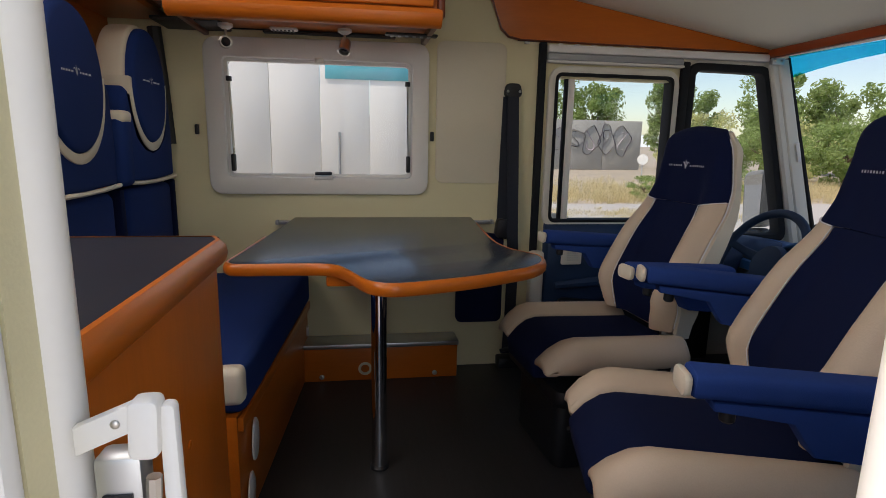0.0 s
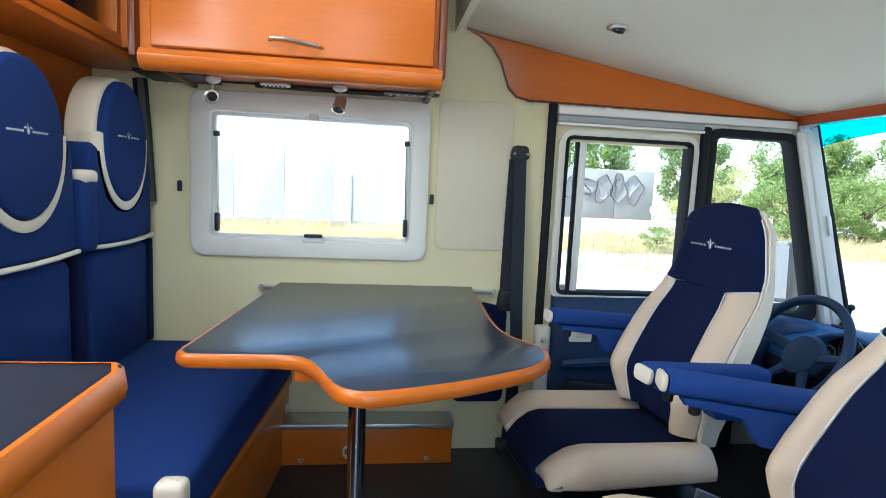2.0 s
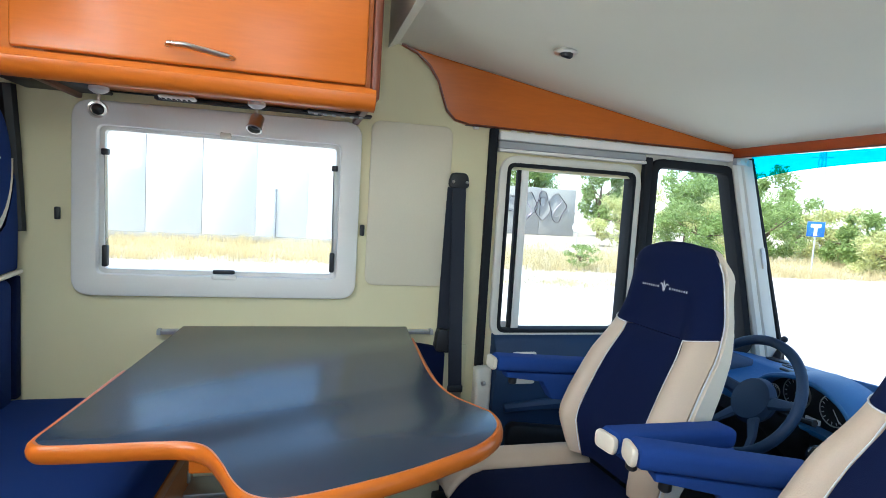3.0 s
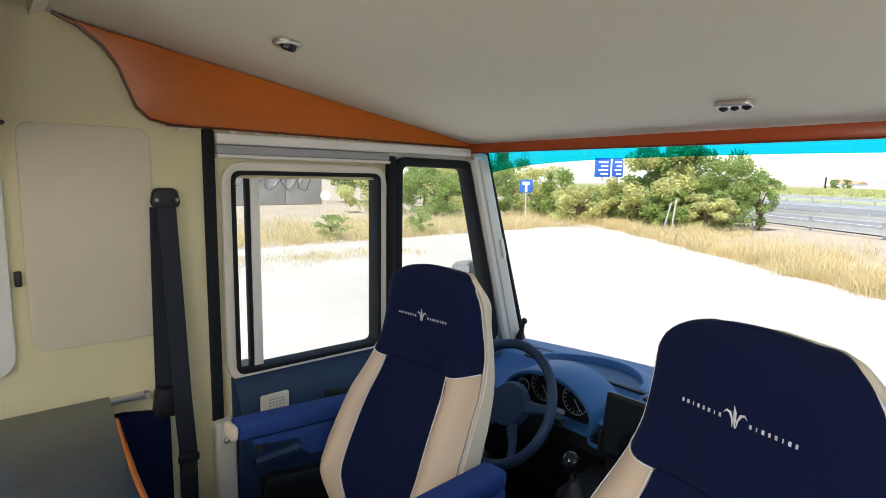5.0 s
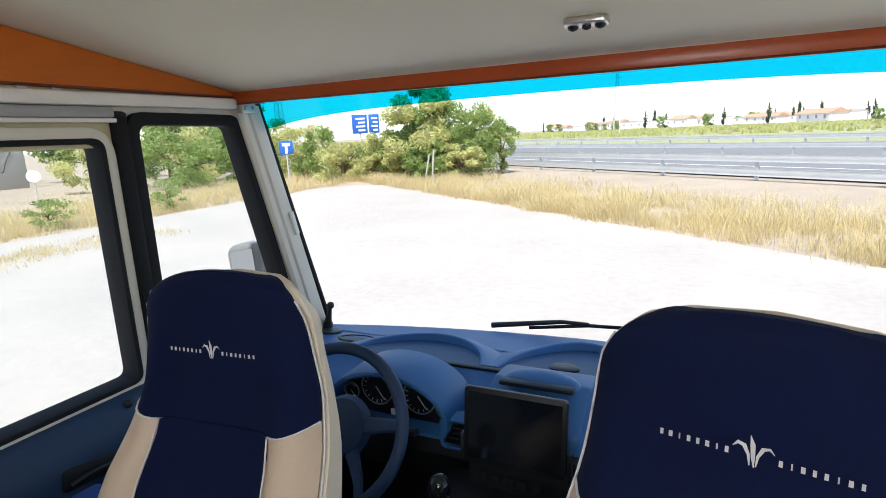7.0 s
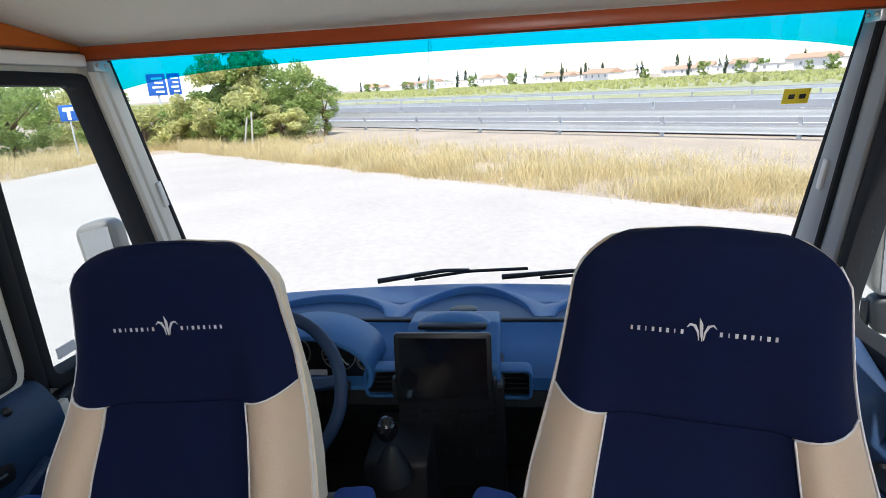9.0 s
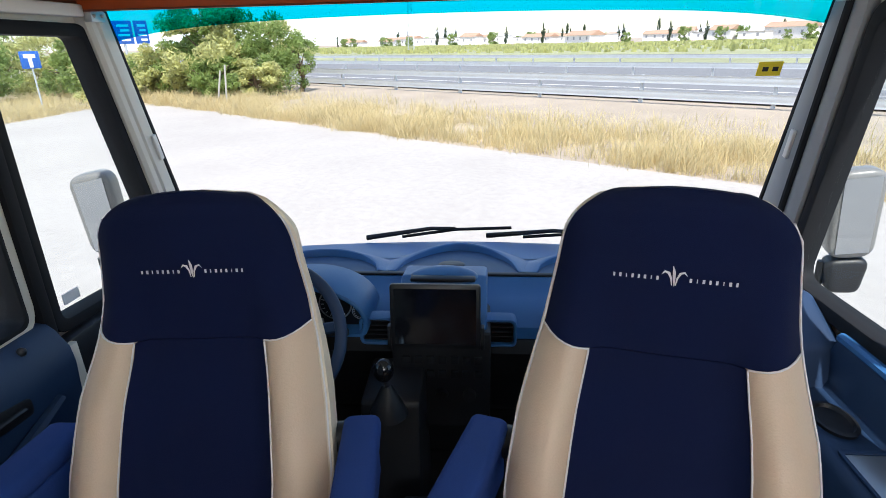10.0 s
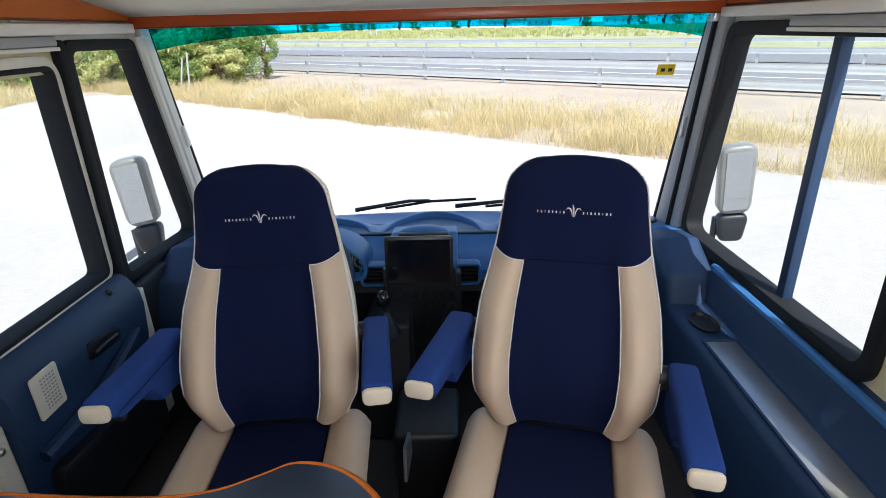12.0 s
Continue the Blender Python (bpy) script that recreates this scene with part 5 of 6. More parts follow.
part("cup_holder", moved(lathe([(0.052, 0.0), (0.055, 0.010), (0.046, 0.012), (0.042, 0.003), (0.002, 0.002)], 28), pose(1.045, -0.935, 0.449) @ Matrix.Diagonal((1.25, 0.85, 1, 1))), M_black, sl, "oval black cup holder")
part("sill_rail", tube([(0.05, -W + 0.030, 0.588), (0.6, -W + 0.032, 0.586), (1.22, -W + 0.035, 0.580)], 0.014, 8), M_dash, sl, "rounded upper rail")
pb = thing("passenger_belt", "black seat belt post beside the passenger seat", "seat belt", at=(0.13, -1.0, 0.0))
part("post", tube([(0.0, 0.0, 0.45), (-0.02, -0.01, 0.9), (-0.05, -0.03, 1.25)], [0.04, 0.035, 0.03], 10, flat=0.5), M_black, pb)


# ---- outside ----
M_ground = mat("pale_concrete", (0.375, 0.349, 0.327), rough=0.9, vary=0.16, scale=0.45, grain=0.14, grain_scale=9, bump=0.3)
M_earth = mat("dry_earth", (0.34, 0.285, 0.225), rough=0.95, vary=0.25, scale=0.5, grain=0.2, grain_scale=10, bump=0.4)
M_asphalt = mat("asphalt", (0.17, 0.172, 0.18), rough=0.85, vary=0.15, scale=0.8, grain=0.15, grain_scale=40)
M_grass = mat("dry_grass", (0.65, 0.545, 0.31), rough=0.9, vary=0.22, scale=0.9, grain=0.1, grain_scale=20)
M_leaf = mat("olive_leaf", (0.56, 0.56, 0.25), rough=0.7, vary=0.45, scale=1.6, grain=0.2, grain_scale=12)
M_leaf2 = mat("green_leaf", (0.28, 0.37, 0.12), rough=0.7, vary=0.45, scale=1.2, grain=0.2, grain_scale=12)
for m in (M_leaf, M_leaf2, M_grass):
    # thin blades and leaves let some sunlight through
    n, l = m.node_tree.nodes, m.node_tree.links
    thin, mix = n.new("ShaderNodeBsdfTranslucent"), n.new("ShaderNodeMixShader")
    l.new(n["Hue/Saturation/Value"].outputs[0], thin.inputs["Color"])
    mix.inputs[0].default_value = 0.5
    l.new(n["Principled BSDF"].outputs[0], mix.inputs[1])
    l.new(thin.outputs[0], mix.inputs[2])
    l.new(mix.outputs[0], n["Material Output"].inputs["Surface"])
M_cypress = mat("cypress_leaf", (0.035, 0.06, 0.03), rough=0.8, vary=0.3, scale=0.8)
M_bark = mat("bark", (0.16, 0.11, 0.07), rough=0.9, vary=0.3, scale=6, grain=0.2, bump=0.5)
M_field = mat("green_field", (0.27, 0.28, 0.16), rough=0.95, vary=0.35, scale=0.06, grain=0.25, grain_scale=0.8)
M_zinc = mat("galvanised_steel", (0.50, 0.52, 0.54), rough=0.55, metal=0.3, vary=0.12, scale=2)
M_render = mat("white_render", (0.82, 0.80, 0.77), rough=0.9, vary=0.08, scale=0.7, grain=0.06, grain_scale=9)
M_conc = mat("grey_concrete", (0.42, 0.40, 0.37), rough=0.9, vary=0.15, scale=0.9, grain=0.1, grain_scale=12)
M_tile = mat("terracotta", (0.42, 0.27, 0.19), rough=0.85, vary=0.2, scale=1)
M_signblue = mat("sign_blue", (0.012, 0.10, 0.42), rough=0.4, vary=0.04)
M_paint = mat("dark_spray_paint", (0.05, 0.035, 0.06), rough=0.7, vary=0.2)
M_lilac = mat("lilac_spray_paint", (0.50, 0.42, 0.50), rough=0.7, vary=0.15)
M_hill = mat("hills_haze_glow", (0.50, 0.52, 0.55), rough=1.0, vary=0.06, scale=0.003)
# Haze over the hills is painted: pale colour and a faint glow.
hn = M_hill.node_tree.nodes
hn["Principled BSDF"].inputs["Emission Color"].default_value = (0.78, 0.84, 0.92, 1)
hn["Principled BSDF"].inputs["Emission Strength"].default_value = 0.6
# Sky mirrored in the shed's window, painted as mottled light blue.
M_sky_reflection = mat("painted_sky_reflection", (0.10, 0.42, 0.50), rough=0.25, vary=0.25, scale=1.2)

M_tinted = mat("tinted_mirror", (0.40, 0.43, 0.46), rough=0.03, metal=1.0, vary=0.01)

U = Vector((0.605, 0.796, 0))       # along the motorway
V = Vector((0.796, -0.605, 0))      # away from the car park
O = Vector((12.9, 2.3, 0))          # a point on the car park's edge


def at(u, v, z=0.0):
    p = O + U * u + V * v
    return Vector((p.x, p.y, GROUND + z))


def sheet(name, quad, material, label, category):
    bm = bmesh.new()
    bm.faces.new([bm.verts.new(p) for p in quad])
    return solid(name, bm, material, label, category, kind="structure", smooth=False)


def obox(u0, u1, v0, v1, z0, z1, bm=None):
    own = bmesh.new()
    v = [own.verts.new(at(u, w, z)) for u in (u0, u1) for w in (v0, v1) for z in (z0, z1)]
    for f in ((0, 1, 3, 2), (4, 6, 7, 5), (0, 4, 5, 1), (2, 3, 7, 6), (0, 2, 6, 4), (1, 5, 7, 3)):
        own.faces.new([v[i] for i in f])
    return merged(own, bm)


sheet("ground", [(-2500, -2500, GROUND - 0.02), (2500, -2500, GROUND - 0.02), (2500, 2500, GROUND - 0.02), (-2500, 2500, GROUND - 0.02)], M_earth, "dry bare earth around the car park", "ground")
bm = bmesh.new()
bm.faces.new([bm.verts.new(p) for p in ((-40, 14.6, GROUND), (-40, -40, GROUND), at(-52, 0), at(-6, 0), at(4, 0.1), (21.6, 13.2, GROUND), (19.5, 14.9, GROUND), (12, 14.7, GROUND))])
solid("pavement", bm, M_ground, "pale sun-bleached concrete car park", "pavement", kind="structure", smooth=False)
sheet("road", [at(-250, 10.8, 0.03), at(-250, 19.5, 0.03), at(250, 19.5, 0.03), at(250, 10.8, 0.03)], M_asphalt, "dark asphalt motorway carriageway", "road")
sheet("road", [at(-250, 23.5, 0.03), at(-250, 33, 0.03), at(250, 33, 0.03), at(250, 23.5, 0.03)], M_asphalt, "dark asphalt motorway carriageway", "road")
for v in (11.3, 15.0, 18.9):
    sheet("road_marking", [at(-250, v, 0.036), at(-250, v + 0.15, 0.036), at(250, v + 0.15, 0.036), at(250, v, 0.036)], M_render, "white painted road line", "marking")
sheet("field", [at(-500, 36, 0.02), at(-500, 215, 0.02), at(500, 215, 0.02), at(500, 36, 0.02)], M_field, "flat green crop field beyond the motorway", "field")


def guard_rail(v, u0, u1, step, h, label):
    g = thing("guard_rail", label, "guard rail", at=tuple(at((u0 + u1) / 2, v)))
    inv = g.matrix_basis.inverted()
    for z in ((h - 0.13), (h - 0.62)):
        bm = bmesh.new()
        prof = [(0, -0.13), (0.012, -0.09), (0.012, -0.05), (0, 0.0), (0.012, 0.05), (0.012, 0.09), (0, 0.13), (0.03, 0.13), (0.03, -0.13)]
        a, b = ([bm.verts.new(at(u, v - 0.06 + p, z + q)) for p, q in prof] for u in (u0, u1))
        for k in range(9):
            bm.faces.new((a[k], a[(k + 1) % 9], b[(k + 1) % 9], b[k]))
        if z > h - 0.3 or v < 19:
            part("beam", moved(bm, inv), M_zinc, g, "corrugated steel beam")
        else:
            bm.free()
    n = int((u1 - u0) / step)
    for k in range(n):
        u = u0 + k * step
        part("post", moved(obox(u - 0.05, u + 0.05, v, v + 0.12, 0, h), inv), M_zinc, g)
    return g


guard_rail(9.8, -34, 46, 4.0, 0.90, "galvanised steel guard rail beside the motorway")
guard_rail(20.5, -45, 75, 4.0, 0.85, "galvanised steel guard rail on the central strip")
guard_rail(34.0, -50, 90, 4.0, 0.85, "galvanised steel guard rail beyond the motorway")

# dead-end sign at the edge of the car park
ds = thing("road_sign", "square blue dead-end road sign on a steel post", "sign", at=(19.2, 16.1, GROUND), rz=40)
part("post", tube([(0, 0, 0), (0, 0, 2.1)], 0.03, 8), M_zinc, ds)
part("board", box(-0.04, -0.032, -0.29, 0.29, 1.52, 2.10, 0.003), M_signblue, ds, "blue board")
part("stem", box(-0.046, -0.041, -0.055, 0.055, 1.56, 1.87, 0), M_render, ds, "white stem")
part("bar", box(-0.046, -0.041, -0.17, 0.17, 1.875, 2.01, 0), M_render, ds, "white bar")
# motorway direction sign
hs = thing("road_sign", "large blue motorway direction sign on two posts", "sign", at=(50.2, 32.6, GROUND), rz=33)
for y, w in ((0.0, 0.80), (-1.50, 0.55)):
    part("board", box(-0.1, 0.0, y - w, y + w, 2.55, 4.5, 0.02), M_signblue, hs, "blue board")
    for k in range(4):
        part("bar", box(-0.12, -0.101, y - w * 0.7, y + w * (0.5 if k % 2 else 0.2), 2.8 + 0.4 * k, 2.98 + 0.4 * k, 0), M_render, hs, "white line of unreadable text")
    part("post", tube([(0.1, y, 0), (0.1, y, 4.4)], 0.12, 8), M_zinc, hs)


def pylon(p, h, label):
    """A lattice mast with cross arms."""
    py = thing("pylon", label, "pylon", at=(*p, GROUND))
    bm = bmesh.new()
    for sx in (-1, 1):
        for sy in (-1, 1):
            tube([(sx * h * 0.045, sy * h * 0.045, 0), (sx * h * 0.012, sy * h * 0.012, h)], h * 0.004, 4, bm=bm)
    n = 9
    for k in range(n):
        z0, z1 = h * k / n, h * (k + 1) / n
        a, b = h * (0.045 - 0.033 * k / n), h * (0.045 - 0.033 * (k + 1) / n)
        for q in ((-1, -1, 1, -1), (1, -1, 1, 1), (1, 1, -1, 1), (-1, 1, -1, -1)):
            tube([(q[0] * a, q[1] * a, z0), (q[2] * b, q[3] * b, z1)], h * 0.0025, 4, bm=bm)
    part("mast", bm, M_zinc, py)
    for z in (0.82, 0.90, 0.97):
        part("arm", tube([(-h * 0.05, h * 0.07, z * h), (0, 0, z * h + h * 0.01), (h * 0.05, -h * 0.07, z * h)], h * 0.004, 4), M_zinc, py)


pylon((149, 19.8), 17, "tall lattice power pylon beyond the motorway")
pylon((45.5, 39.2), 10, "lattice mast behind the trees")

# ---- plants ----
rnd = random.Random(4)


def leaf_mesh(n, spread, size, seed, squash=1.0, core=0.55):
    """Many small leaf blades in an uneven cloud made of clumps."""
    r = random.Random(seed)
    clumps = []
    for _ in range(30):
        z, a = r.uniform(-0.95, 0.9), r.uniform(0, 6.283)
        rad = math.sqrt(1 - (0.85 * z) ** 2) * r.uniform(core * 0.3, 0.95)
        d = Vector((rad * math.cos(a), rad * math.sin(a), z))
        clumps.append((Vector((d.x * spread[0], d.y * spread[1], d.z * spread[2])), r.uniform(0.16, 0.36)))
    verts, faces = [], []
    for _ in range(n):
        c, s = r.choice(clumps)
        d = Vector((r.gauss(0, 1), r.gauss(0, 1), r.gauss(0, 1))).normalized() * s * r.random() ** 0.4
        p = c + Vector((d.x * spread[0], d.y * spread[1], d.z * spread[2]))
        a = Vector((r.gauss(0, 1), r.gauss(0, 1), r.gauss(0, 1) * squash)).normalized() * size * r.uniform(0.6, 1.5)
        b = a.cross(Vector((r.gauss(0, 1), r.gauss(0, 1), r.gauss(0, 1)))).normalized() * size * r.uniform(0.25, 0.5)
        k = len(verts)
        verts += [p - a, p + b, p + a, p - b]
        faces.append((k, k + 1, k + 2, k + 3))
    me = bpy.data.meshes.new("crown")
    me.from_pydata(verts, [], faces)
    return me


def tree(name, p, h, spread, material, label, category, seed, n=2600, size=0.10, trunk=0.12, low=0.3):
    t = thing(name, label, category, at=(p[0], p[1], GROUND))
    r = random.Random(seed)
    top = h - spread[2]
    bm = tube([(0, 0, -0.05), (r.uniform(-.1, .1), r.uniform(-.1, .1), top * 0.5), (0, 0, top)], [trunk, trunk * 0.8, trunk * 0.55], 8)
    for k in range(6):
        a = k * 1.05 + r.random()
        e = Vector((math.cos(a) * spread[0] * 0.7, math.sin(a) * spread[1] * 0.7, top + spread[2] * r.uniform(-0.3, 0.6)))
        tube([(0, 0, top * r.uniform(0.4, 0.9)), e * 0.5 + Vector((0, 0, top * 0.35)), e], [trunk * 0.5, trunk * 0.3, trunk * 0.1], 5, bm=bm)
    part("trunk", bm, M_bark, t)
    me = leaf_mesh(n, spread, size, seed)
    me.materials.append(material)
    cr = new("crown", me)
    cr.parent = t
    cr.location = (0, 0, top)
    return t


# bushes and trees between the car park and the motorway, and along its far side
def edge(u, v):
    p = at(u, v)
    return p.x, p.y


# one broad mass: overlapping crowns that reach down into the grass
tree("tree", (25.2, 12.3), 4.1, (2.4, 2.4, 2.0), M_leaf, "broad olive-green tree at the car park's edge", "tree", 11, 9000, 0.11)
tree("tree", (27.0, 12.9), 5.2, (2.3, 2.3, 1.7), M_leaf2, "taller dark tree behind the bushes", "tree", 12, 6000, 0.12)
tree("bush", (25.6, 9.6), 3.0, (1.3, 1.3, 1.5), M_leaf2, "rounded green bush beside the tree", "bush", 13, 5000, 0.08)
tree("bush", (24.2, 13.9), 2.2, (1.3, 1.3, 1.0), M_leaf, "pale olive bush beside the broad tree", "bush", 14, 5200, 0.09)
tree("bush", (26.8, 8.9), 2.5, (1.0, 1.0, 1.1), M_leaf2, "small green bush by the guard rail", "bush", 15, 3000, 0.07)
for k, (x, y, h, w) in enumerate(((25.0, 19.0, 2.8, 1.5), (26.0, 21.0, 3.0, 2.2), (22.5, 22.0, 3.0, 2.0), (30.0, 20.5, 1.9, 1.8), (19.5, 23.0, 2.9, 2.0), (23.5, 26.5, 3.6, 2.4), (29, 26, 3.6, 2.6), (18.5, 27.5, 3.6, 2.4), (23.6, 11.6, 1.7, 1.4), (24.4, 10.2, 1.5, 1.3), (24.6, 13.3, 2.2, 1.4), (23.4, 16.2, 1.8, 1.6), (26.2, 15.9, 1.9, 1.6), (27.6, 10.6, 3.2, 1.5), (26.4, 11.4, 3.9, 1.9))):
    tree("bush", (x, y), h, (w, w, h * 0.48), M_leaf if k % 2 else M_leaf2, "shaggy roadside bush in dry grass", "bush", 20 + k, 5200, 0.10)
for k, (x, y, h) in enumerate(((13.5, 44, 8.5), (20, 45, 7), (9, 46, 7.5), (27, 41, 6.0), (33, 36, 6.0), (17, 47, 8.5), (23.5, 39.5, 7.0), (28.5, 35.0, 6.8), (31.5, 31.5, 6.2), (25.5, 31.5, 5.0))):
    tree("tree", (x, y), h, (2.6, 2.6, h * 0.4), M_leaf2, "dense dark tree behind the concrete wall", "tree", 60 + k, 5200, 0.17)
tree("bush", (12.6, 15.6), 1.0, (0.7, 0.7, 0.45), M_leaf2, "low green bush at the car park's edge", "bush", 50, 1200, 0.05, trunk=0.03)
tree("bush", (9.0, 15.8), 0.8, (0.6, 0.6, 0.35), M_leaf2, "low green bush at the car park's edge", "bush", 51, 900, 0.05, trunk=0.03)


def grass_field(name, spots, label, seed, h0, h1):
    r = random.Random(seed)
    verts, faces = [], []
    for x, y in spots:
        n = r.randint(12, 22)
        big = h0 + (h1 - h0) * r.random() ** 1.6
        wide = r.uniform(0.05, 0.20)
        for _ in range(n):
            a = r.uniform(0, 6.283)
            bx, by = x + r.gauss(0, wide), y + r.gauss(0, wide)
            h = big * r.uniform(0.35, 1.2)
            lean = r.uniform(0.15, 1.3) * h
            w = r.uniform(0.002, 0.0045) * (1 + h)
            ca, sa = math.cos(a), math.sin(a)
            k = len(verts)
            verts += [(bx - sa * w, by + ca * w, GROUND - 0.02), (bx + sa * w, by - ca * w, GROUND - 0.02),
                      (bx + ca * lean * 0.4 + sa * w * 0.8, by + sa * lean * 0.4 - ca * w * 0.8, GROUND + h * 0.6), (bx + ca * lean * 0.4 - sa * w * 0.8, by + sa * lean * 0.4 + ca * w * 0.8, GROUND + h * 0.6),
                      (bx + ca * lean, by + sa * lean, GROUND + h)]
            faces += [(k, k + 1, k + 2, k + 3), (k + 3, k + 2, k + 4)]
    me = bpy.data.meshes.new(name)
    me.from_pydata(verts, [], faces)
    me.materials.append(M_grass)
    return tagged(new(name, me), label, "grass", kind="stuff")


spots = []
while len(spots) < 8500:
    u, v = rnd.uniform(-24, 26), abs(rnd.gauss(0, 2.0))
    dens = 0.45 + 1.1 * noise.noise(Vector((u * 0.5, v * 0.6, 3)))
    if v < 8.0 and rnd.random() < dens:
        p = edge(u, v + 0.15 + 0.4 * noise.noise(Vector((u * 0.8, 0, 0))))
        spots.append((p[0], p[1]))
grass_field("dry_grass", spots, "tall dry straw-coloured grass beside the motorway", 5, 0.06, 0.50)
spots = []
while len(spots) < 6400:
    x, y = rnd.uniform(-18, 30), 14.9 + abs(rnd.gauss(0, 4.2))
    dens = 0.5 + 0.6 * noise.noise(Vector((x * 0.35, y * 0.5, 7)))
    if rnd.random() < dens:
        spots.append((x, y + 0.5 * noise.noise(Vector((x * 0.6, 0, 0)))))
grass_field("dry_grass", spots, "dry yellow grass along the edge of the car park", 6, 0.12, 0.5)
spots = [(rnd.uniform(4.0, 9.5), rnd.gauss(12.2, 0.5)) for _ in range(220)]
grass_field("dry_grass", spots, "thin dry weeds on a crack of the car park", 7, 0.05, 0.18)

# ---- walls and buildings beyond ----
gw = thing("boundary_wall", "grey concrete boundary wall sprayed with dark graffiti", "wall", at=(12.5, 38, GROUND))
for k in range(7):
    part("panel", box(-13.0 + 3.0 * k, -10.03 + 3.0 * k, 0, 0.2, 0, 3.6, 0.02), M_conc, gw)
r = random.Random(9)
for k in range(7):
    x, zc = -0.9 + 1.22 * k, r.uniform(2.1, 2.35)
    a0, ra, rb = r.uniform(0, 6.28), r.uniform(0.50, 0.72), r.uniform(0.65, 1.05)
    blob = [(x + ra * math.cos(a0 + t) * (1 + 0.25 * math.sin(3 * t + k)), -0.012, zc + rb * math.sin(a0 + t) * (1 + 0.2 * math.cos(2 * t))) for t in np.linspace(0, 6.28, 30)[:-1]]
    part("graffiti", tube(blob, 0.075, 5, closed=True, flat=0.12), M_paint, gw, "bubble-shaped spray-painted outline")
    inner = [(x + 0.5 * ra * math.sin(2.2 * t + k), -0.012, zc + 0.7 * rb * math.cos(1.3 * t + 2 * k)) for t in np.linspace(0, 3.2, 14)]
    part("graffiti", tube(inner, 0.055, 5, flat=0.12), M_paint if k % 2 else M_lilac, gw, "curling spray-painted stroke")
rs = thing("road_sign", "round pale sign on a thin post in dry grass", "sign", at=(14.3, 26.0, GROUND), rz=61)
part("post", tube([(0, 0, 0), (0, 0, 1.2)], 0.025, 8), M_zinc, rs)
part("board", lathe([(0.27, -0.006), (0.27, 0.006), (0.02, 0.008)], 28, pose(-0.035, 0, 1.1, 0, -90, 0)), M_render, rs, "round pale board")
for dy, top in ((0.0, 1.45), (0.35, 1.25)):
    solid("stake", tube([(21.0, 10.0 + dy, GROUND), (21.0, 9.85 + 0.6 * dy, GROUND + top)], 0.035, 6), M_conc, "pale wooden stake leaning beside the bushes", "stake", group="stakes")
wf = thing("white_building", "long white panelled shed wall beyond the table window", "building", at=(-6, 21.0, GROUND))
for k in range(12):
    part("panel", box(-13 + 1.9 * k, -11.12 + 1.9 * k, 0, 0.15, 0.25, 6.5, 0.01), M_render, wf)
part("plinth", box(-13, 9.7, -0.03, 0.17, 0, 0.24, 0.01), M_conc, wf)
part("window", box(4.3, 7.6, -0.03, -0.005, 4.1, 4.75, 0.01), M_sky_reflection, wf, "strip window under the eaves, sky reflection painted blue")
part("pipe", tube([(4.8, -0.08, 0.2), (4.8, -0.08, 2.1)], 0.05, 8), M_grey, wf, "grey down pipe")


def house(p, w, d, h, rz, roof):
    hs = thing("house", "far white house with a low tiled roof" if roof else "far white flat-roofed farm shed", "house", at=(*p, GROUND), rz=rz, group="far houses")
    part("wall", box(-d / 2, d / 2, -w / 2, w / 2, 0, h), M_render, hs, smooth=False)
    if roof:
        part("roof", prism([(-d * 0.56, h), (d * 0.56, h), (0, h + d * 0.22)], "y", -w * 0.53, w * 0.53), M_tile, hs, "terracotta roof", smooth=False)
    else:
        part("roof", box(-d / 2 - 0.2, d / 2 + 0.2, -w / 2 - 0.2, w / 2 + 0.2, h + 0.004, h + 0.35), M_conc, hs, smooth=False)
    n = max(2, int(w / 4))
    for k in range(n):
        y = -w / 2 + w * (k + 0.5) / n
        part("window", box(-d / 2 - 0.05, -d / 2 + 0.02, y - 0.5, y + 0.5, h * 0.45, h * 0.45 + 1.3), M_grey, hs, smooth=False)


r = random.Random(21)
face = math.degrees(math.atan2(V.y, V.x))
for k in range(64):
    u = -290 + 10 * k + r.uniform(-5, 5)
    p = O + U * u + V * r.uniform(230, 330)
    house((p.x, p.y), r.uniform(9, 22), r.uniform(7, 10), r.uniform(3.0, 5.0), face + r.uniform(-20, 20), r.random() < 0.6)
cm = []
for k in range(4):
    me = leaf_mesh(700, (1.0, 1.0, 1.0), 0.16, 70 + k)
    me.materials.append(M_cypress if k % 2 else M_leaf2)
    cm.append(me)
for k in range(120):
    u = -300 + 5.2 * k + r.uniform(-3, 3)
    p = O + U * u + V * r.uniform(215, 320)
    tall = r.random() < 0.35
    h = r.uniform(7, 11) if tall else r.uniform(3.5, 6)
    w = h * 0.13 if tall else h * 0.55
    t = thing("tree", "slender dark cypress among far houses" if tall else "rounded green tree among far houses", "tree", at=(p.x, p.y, GROUND), group="far trees")
    part("trunk", tube([(0, 0, 0), (0, 0, h * 0.5)], 0.15, 5), M_bark, t)
    c = new("crown", cm[(1 if r.random() < 0.5 else 3) if tall else (0 if r.random() < 0.5 else 2)])
    c.parent, c.location, c.scale = t, (0, 0, h * 0.52), (w, w, h * 0.5)
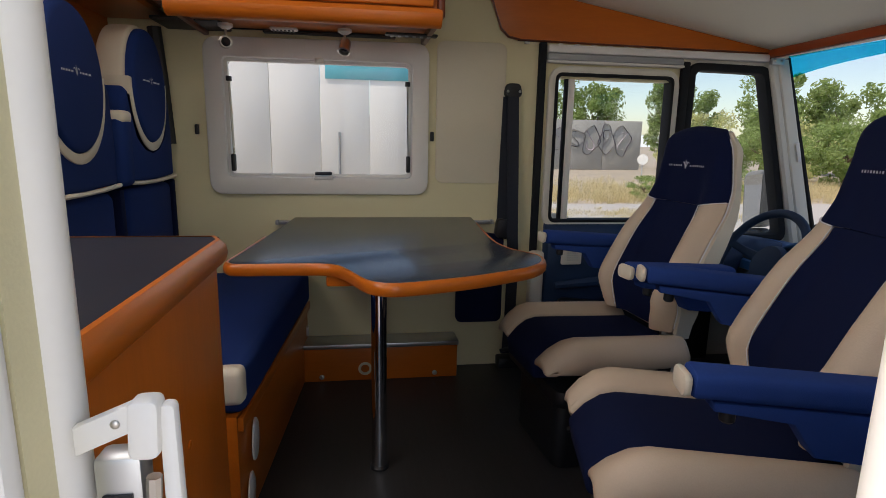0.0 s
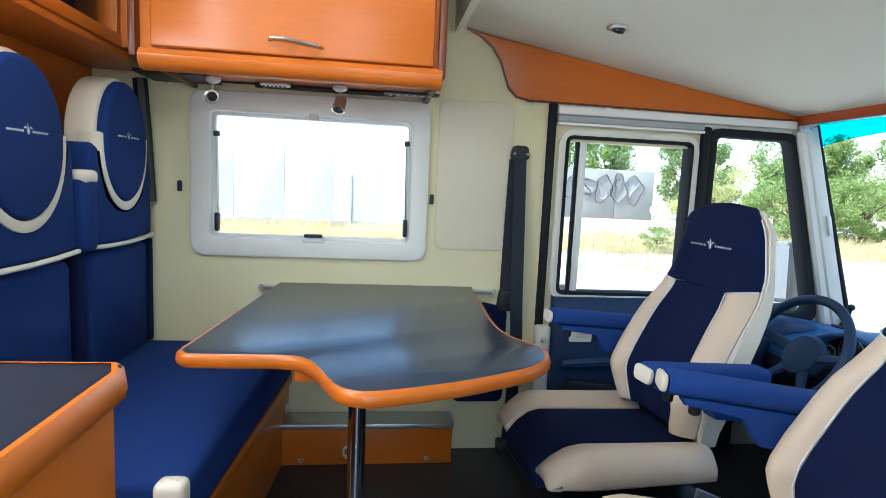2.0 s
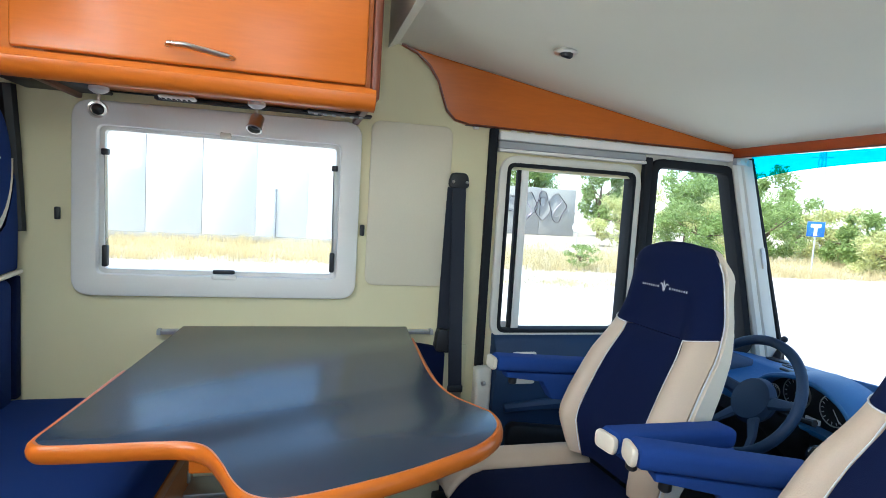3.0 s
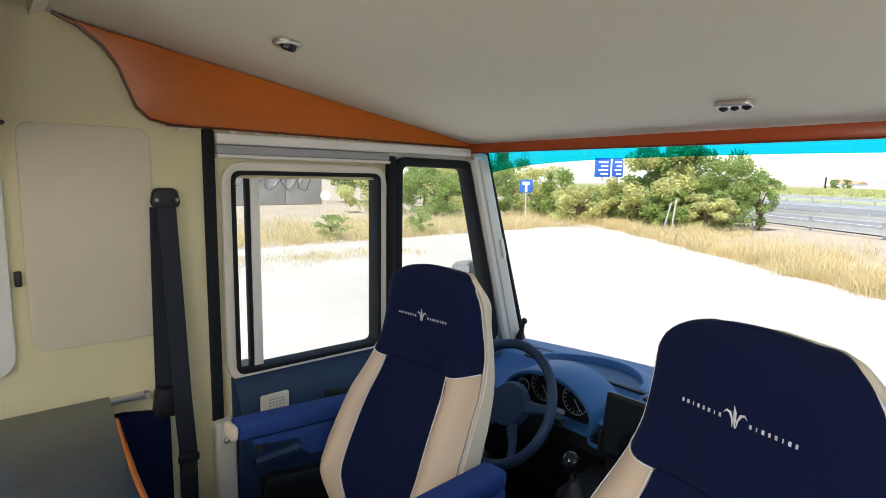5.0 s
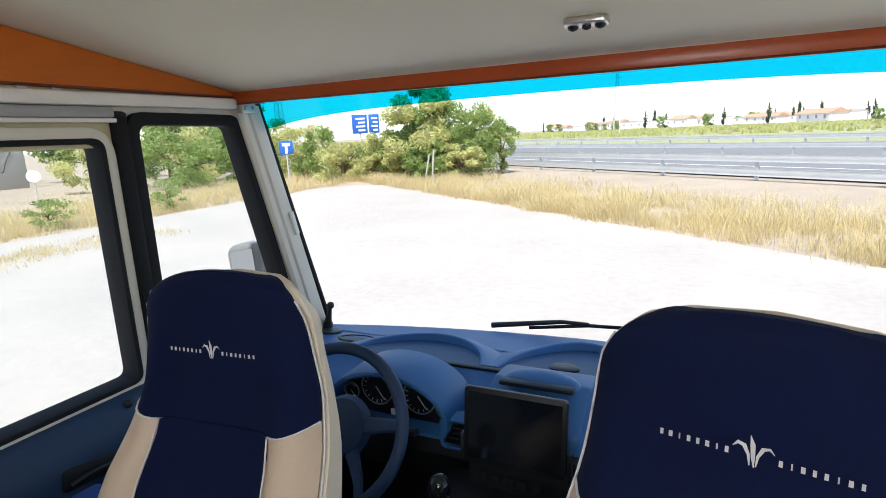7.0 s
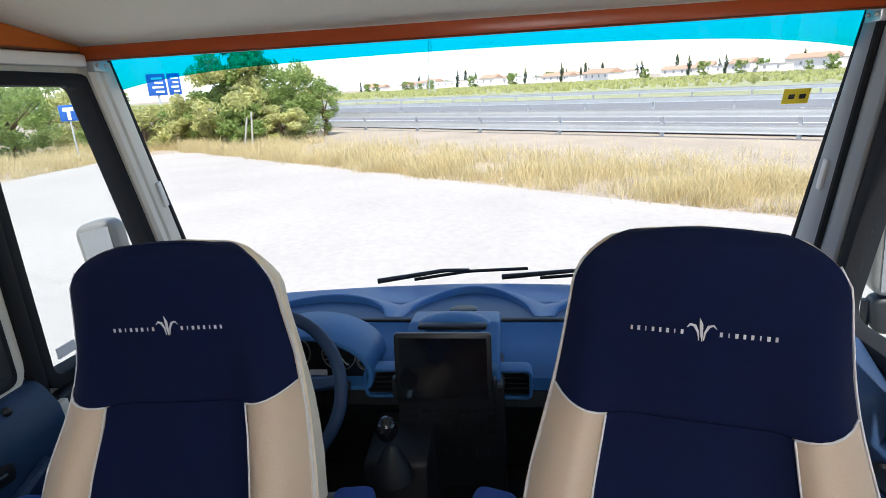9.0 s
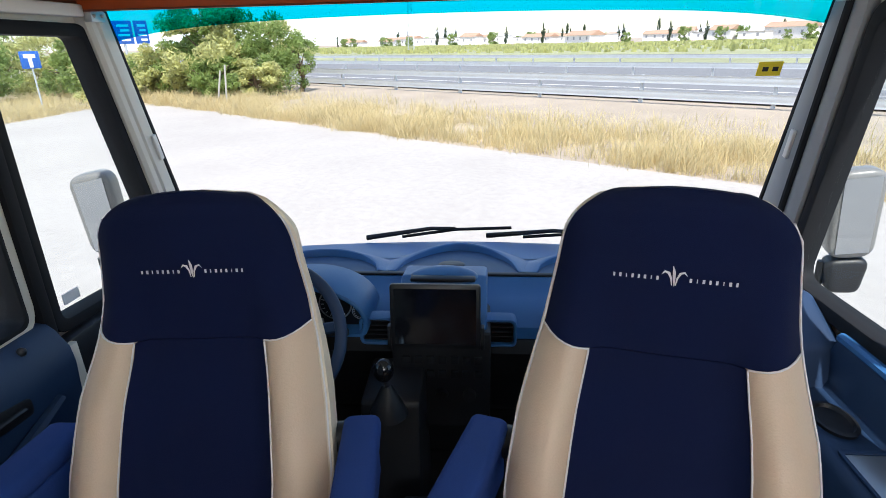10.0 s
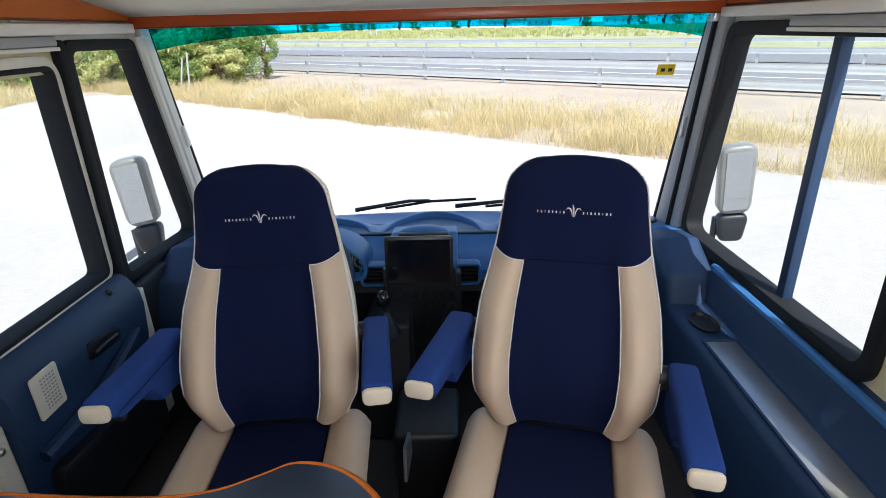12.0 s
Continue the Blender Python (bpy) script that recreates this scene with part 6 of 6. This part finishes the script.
# rows of low crops at the field's near side
verts, faces = [], []
for k in range(9000):
    p = at(r.uniform(-240, 260), 75 + 11 * r.randint(0, 12) + r.gauss(0, 0.9), 0)
    s = r.uniform(0.3, 0.6)
    for _ in range(2):
        a = r.uniform(0, 3.14)
        d = Vector((math.cos(a), math.sin(a), 0)) * s
        q = len(verts)
        verts += [p - d, p + d, p + d * 0.6 + Vector((0, 0, s * 1.3)), p - d * 0.6 + Vector((0, 0, s * 1.3))]
        faces.append((q, q + 1, q + 2, q + 3))
me = bpy.data.meshes.new("crops")
me.from_pydata(verts, [], faces)
me.materials.append(M_leaf)
tagged(new("crops", me), "rows of low green crops in the field", "crops", kind="stuff")
# hills, with their haze in the pale glowing material
bm = bmesh.new()
low, high = [], []
for k in range(61):
    a = radians(-110 + 220 * k / 60)
    z = 30 + 55 * noise.noise(Vector((k * 0.13, 2, 0))) + 22 * noise.noise(Vector((k * 0.5, 5, 0)))
    low.append(bm.verts.new((1800 * math.cos(a), 1800 * math.sin(a), GROUND - 5)))
    high.append(bm.verts.new((1800 * math.cos(a), 1800 * math.sin(a), GROUND + max(12, z))))
for k in range(60):
    bm.faces.new((low[k], low[k + 1], high[k + 1], high[k]))
solid("backdrop", bm, M_hill, "hills on the horizon, haze painted as a pale glow", "hills", kind="structure")

# ---- outside mirrors and wipers ----
M_shell = mat("mirror_shell", (0.17, 0.17, 0.17), rough=0.35, vary=0.1)
for s in (1, -1):
    mr = thing("door_mirror", "tall white outside mirror on a black arm", "mirror", at=(1.70, s * 1.31, 0), rz=s * 12, group="outside mirrors")
    sh = rounded([(-0.075, 0.62), (0.06, 0.60), (0.085, 0.90), (-0.060, 0.925)], 0.045, 5)
    part("shell", prism(sh, "x", 0.0, 0.085, 0.02, 3), M_shell, mr, "grey plastic shell")
    part("lower_shell", prism(rounded([(-0.060, 0.485), (0.035, 0.475), (0.058, 0.596), (-0.073, 0.616)], 0.03, 5), "x", 0.002, 0.08, 0.018, 3), M_black, mr, "dark lower shell")
    part("glass", prism(inset([(-0.066, 0.63), (0.052, 0.61), (0.074, 0.89), (-0.052, 0.912)], 0.012), "x", -0.004, -0.001), M_tinted, mr, "tinted mirror glass")
    part("arm", tube([(0.05, 0.055, 0.58), (0.05, 0.050, 0.35), (0.06, -s * 0.12, 0.20)], 0.014, 8), M_black, mr, "black tube arm")


def wiper(y0, y1, label):
    w = thing("wiper", label, "wiper", group="windscreen wipers")
    a, b = ws_point(y0, 0.985, -0.0) + Vector((0.05, 0, 0.0)), ws_point(y1, 0.945) + Vector((0.045, 0, 0.01))
    m = a.lerp(b, 0.45) + Vector((0.0, 0, 0.022))
    part("arm", tube([a, m, a.lerp(b, 0.62) + Vector((0, 0, 0.016))], [0.012, 0.009, 0.006], 6), M_black, w)
    part("blade", tube([a.lerp(b, 0.25) + Vector((0, 0, -0.006)), a.lerp(b, 0.62) + Vector((0, 0, 0.010)), b], 0.007, 6), M_rubber, w, "rubber blade")


wiper(0.42, -0.205, "black windscreen wiper at rest")
wiper(-0.10, -0.72, "black windscreen wiper at rest")
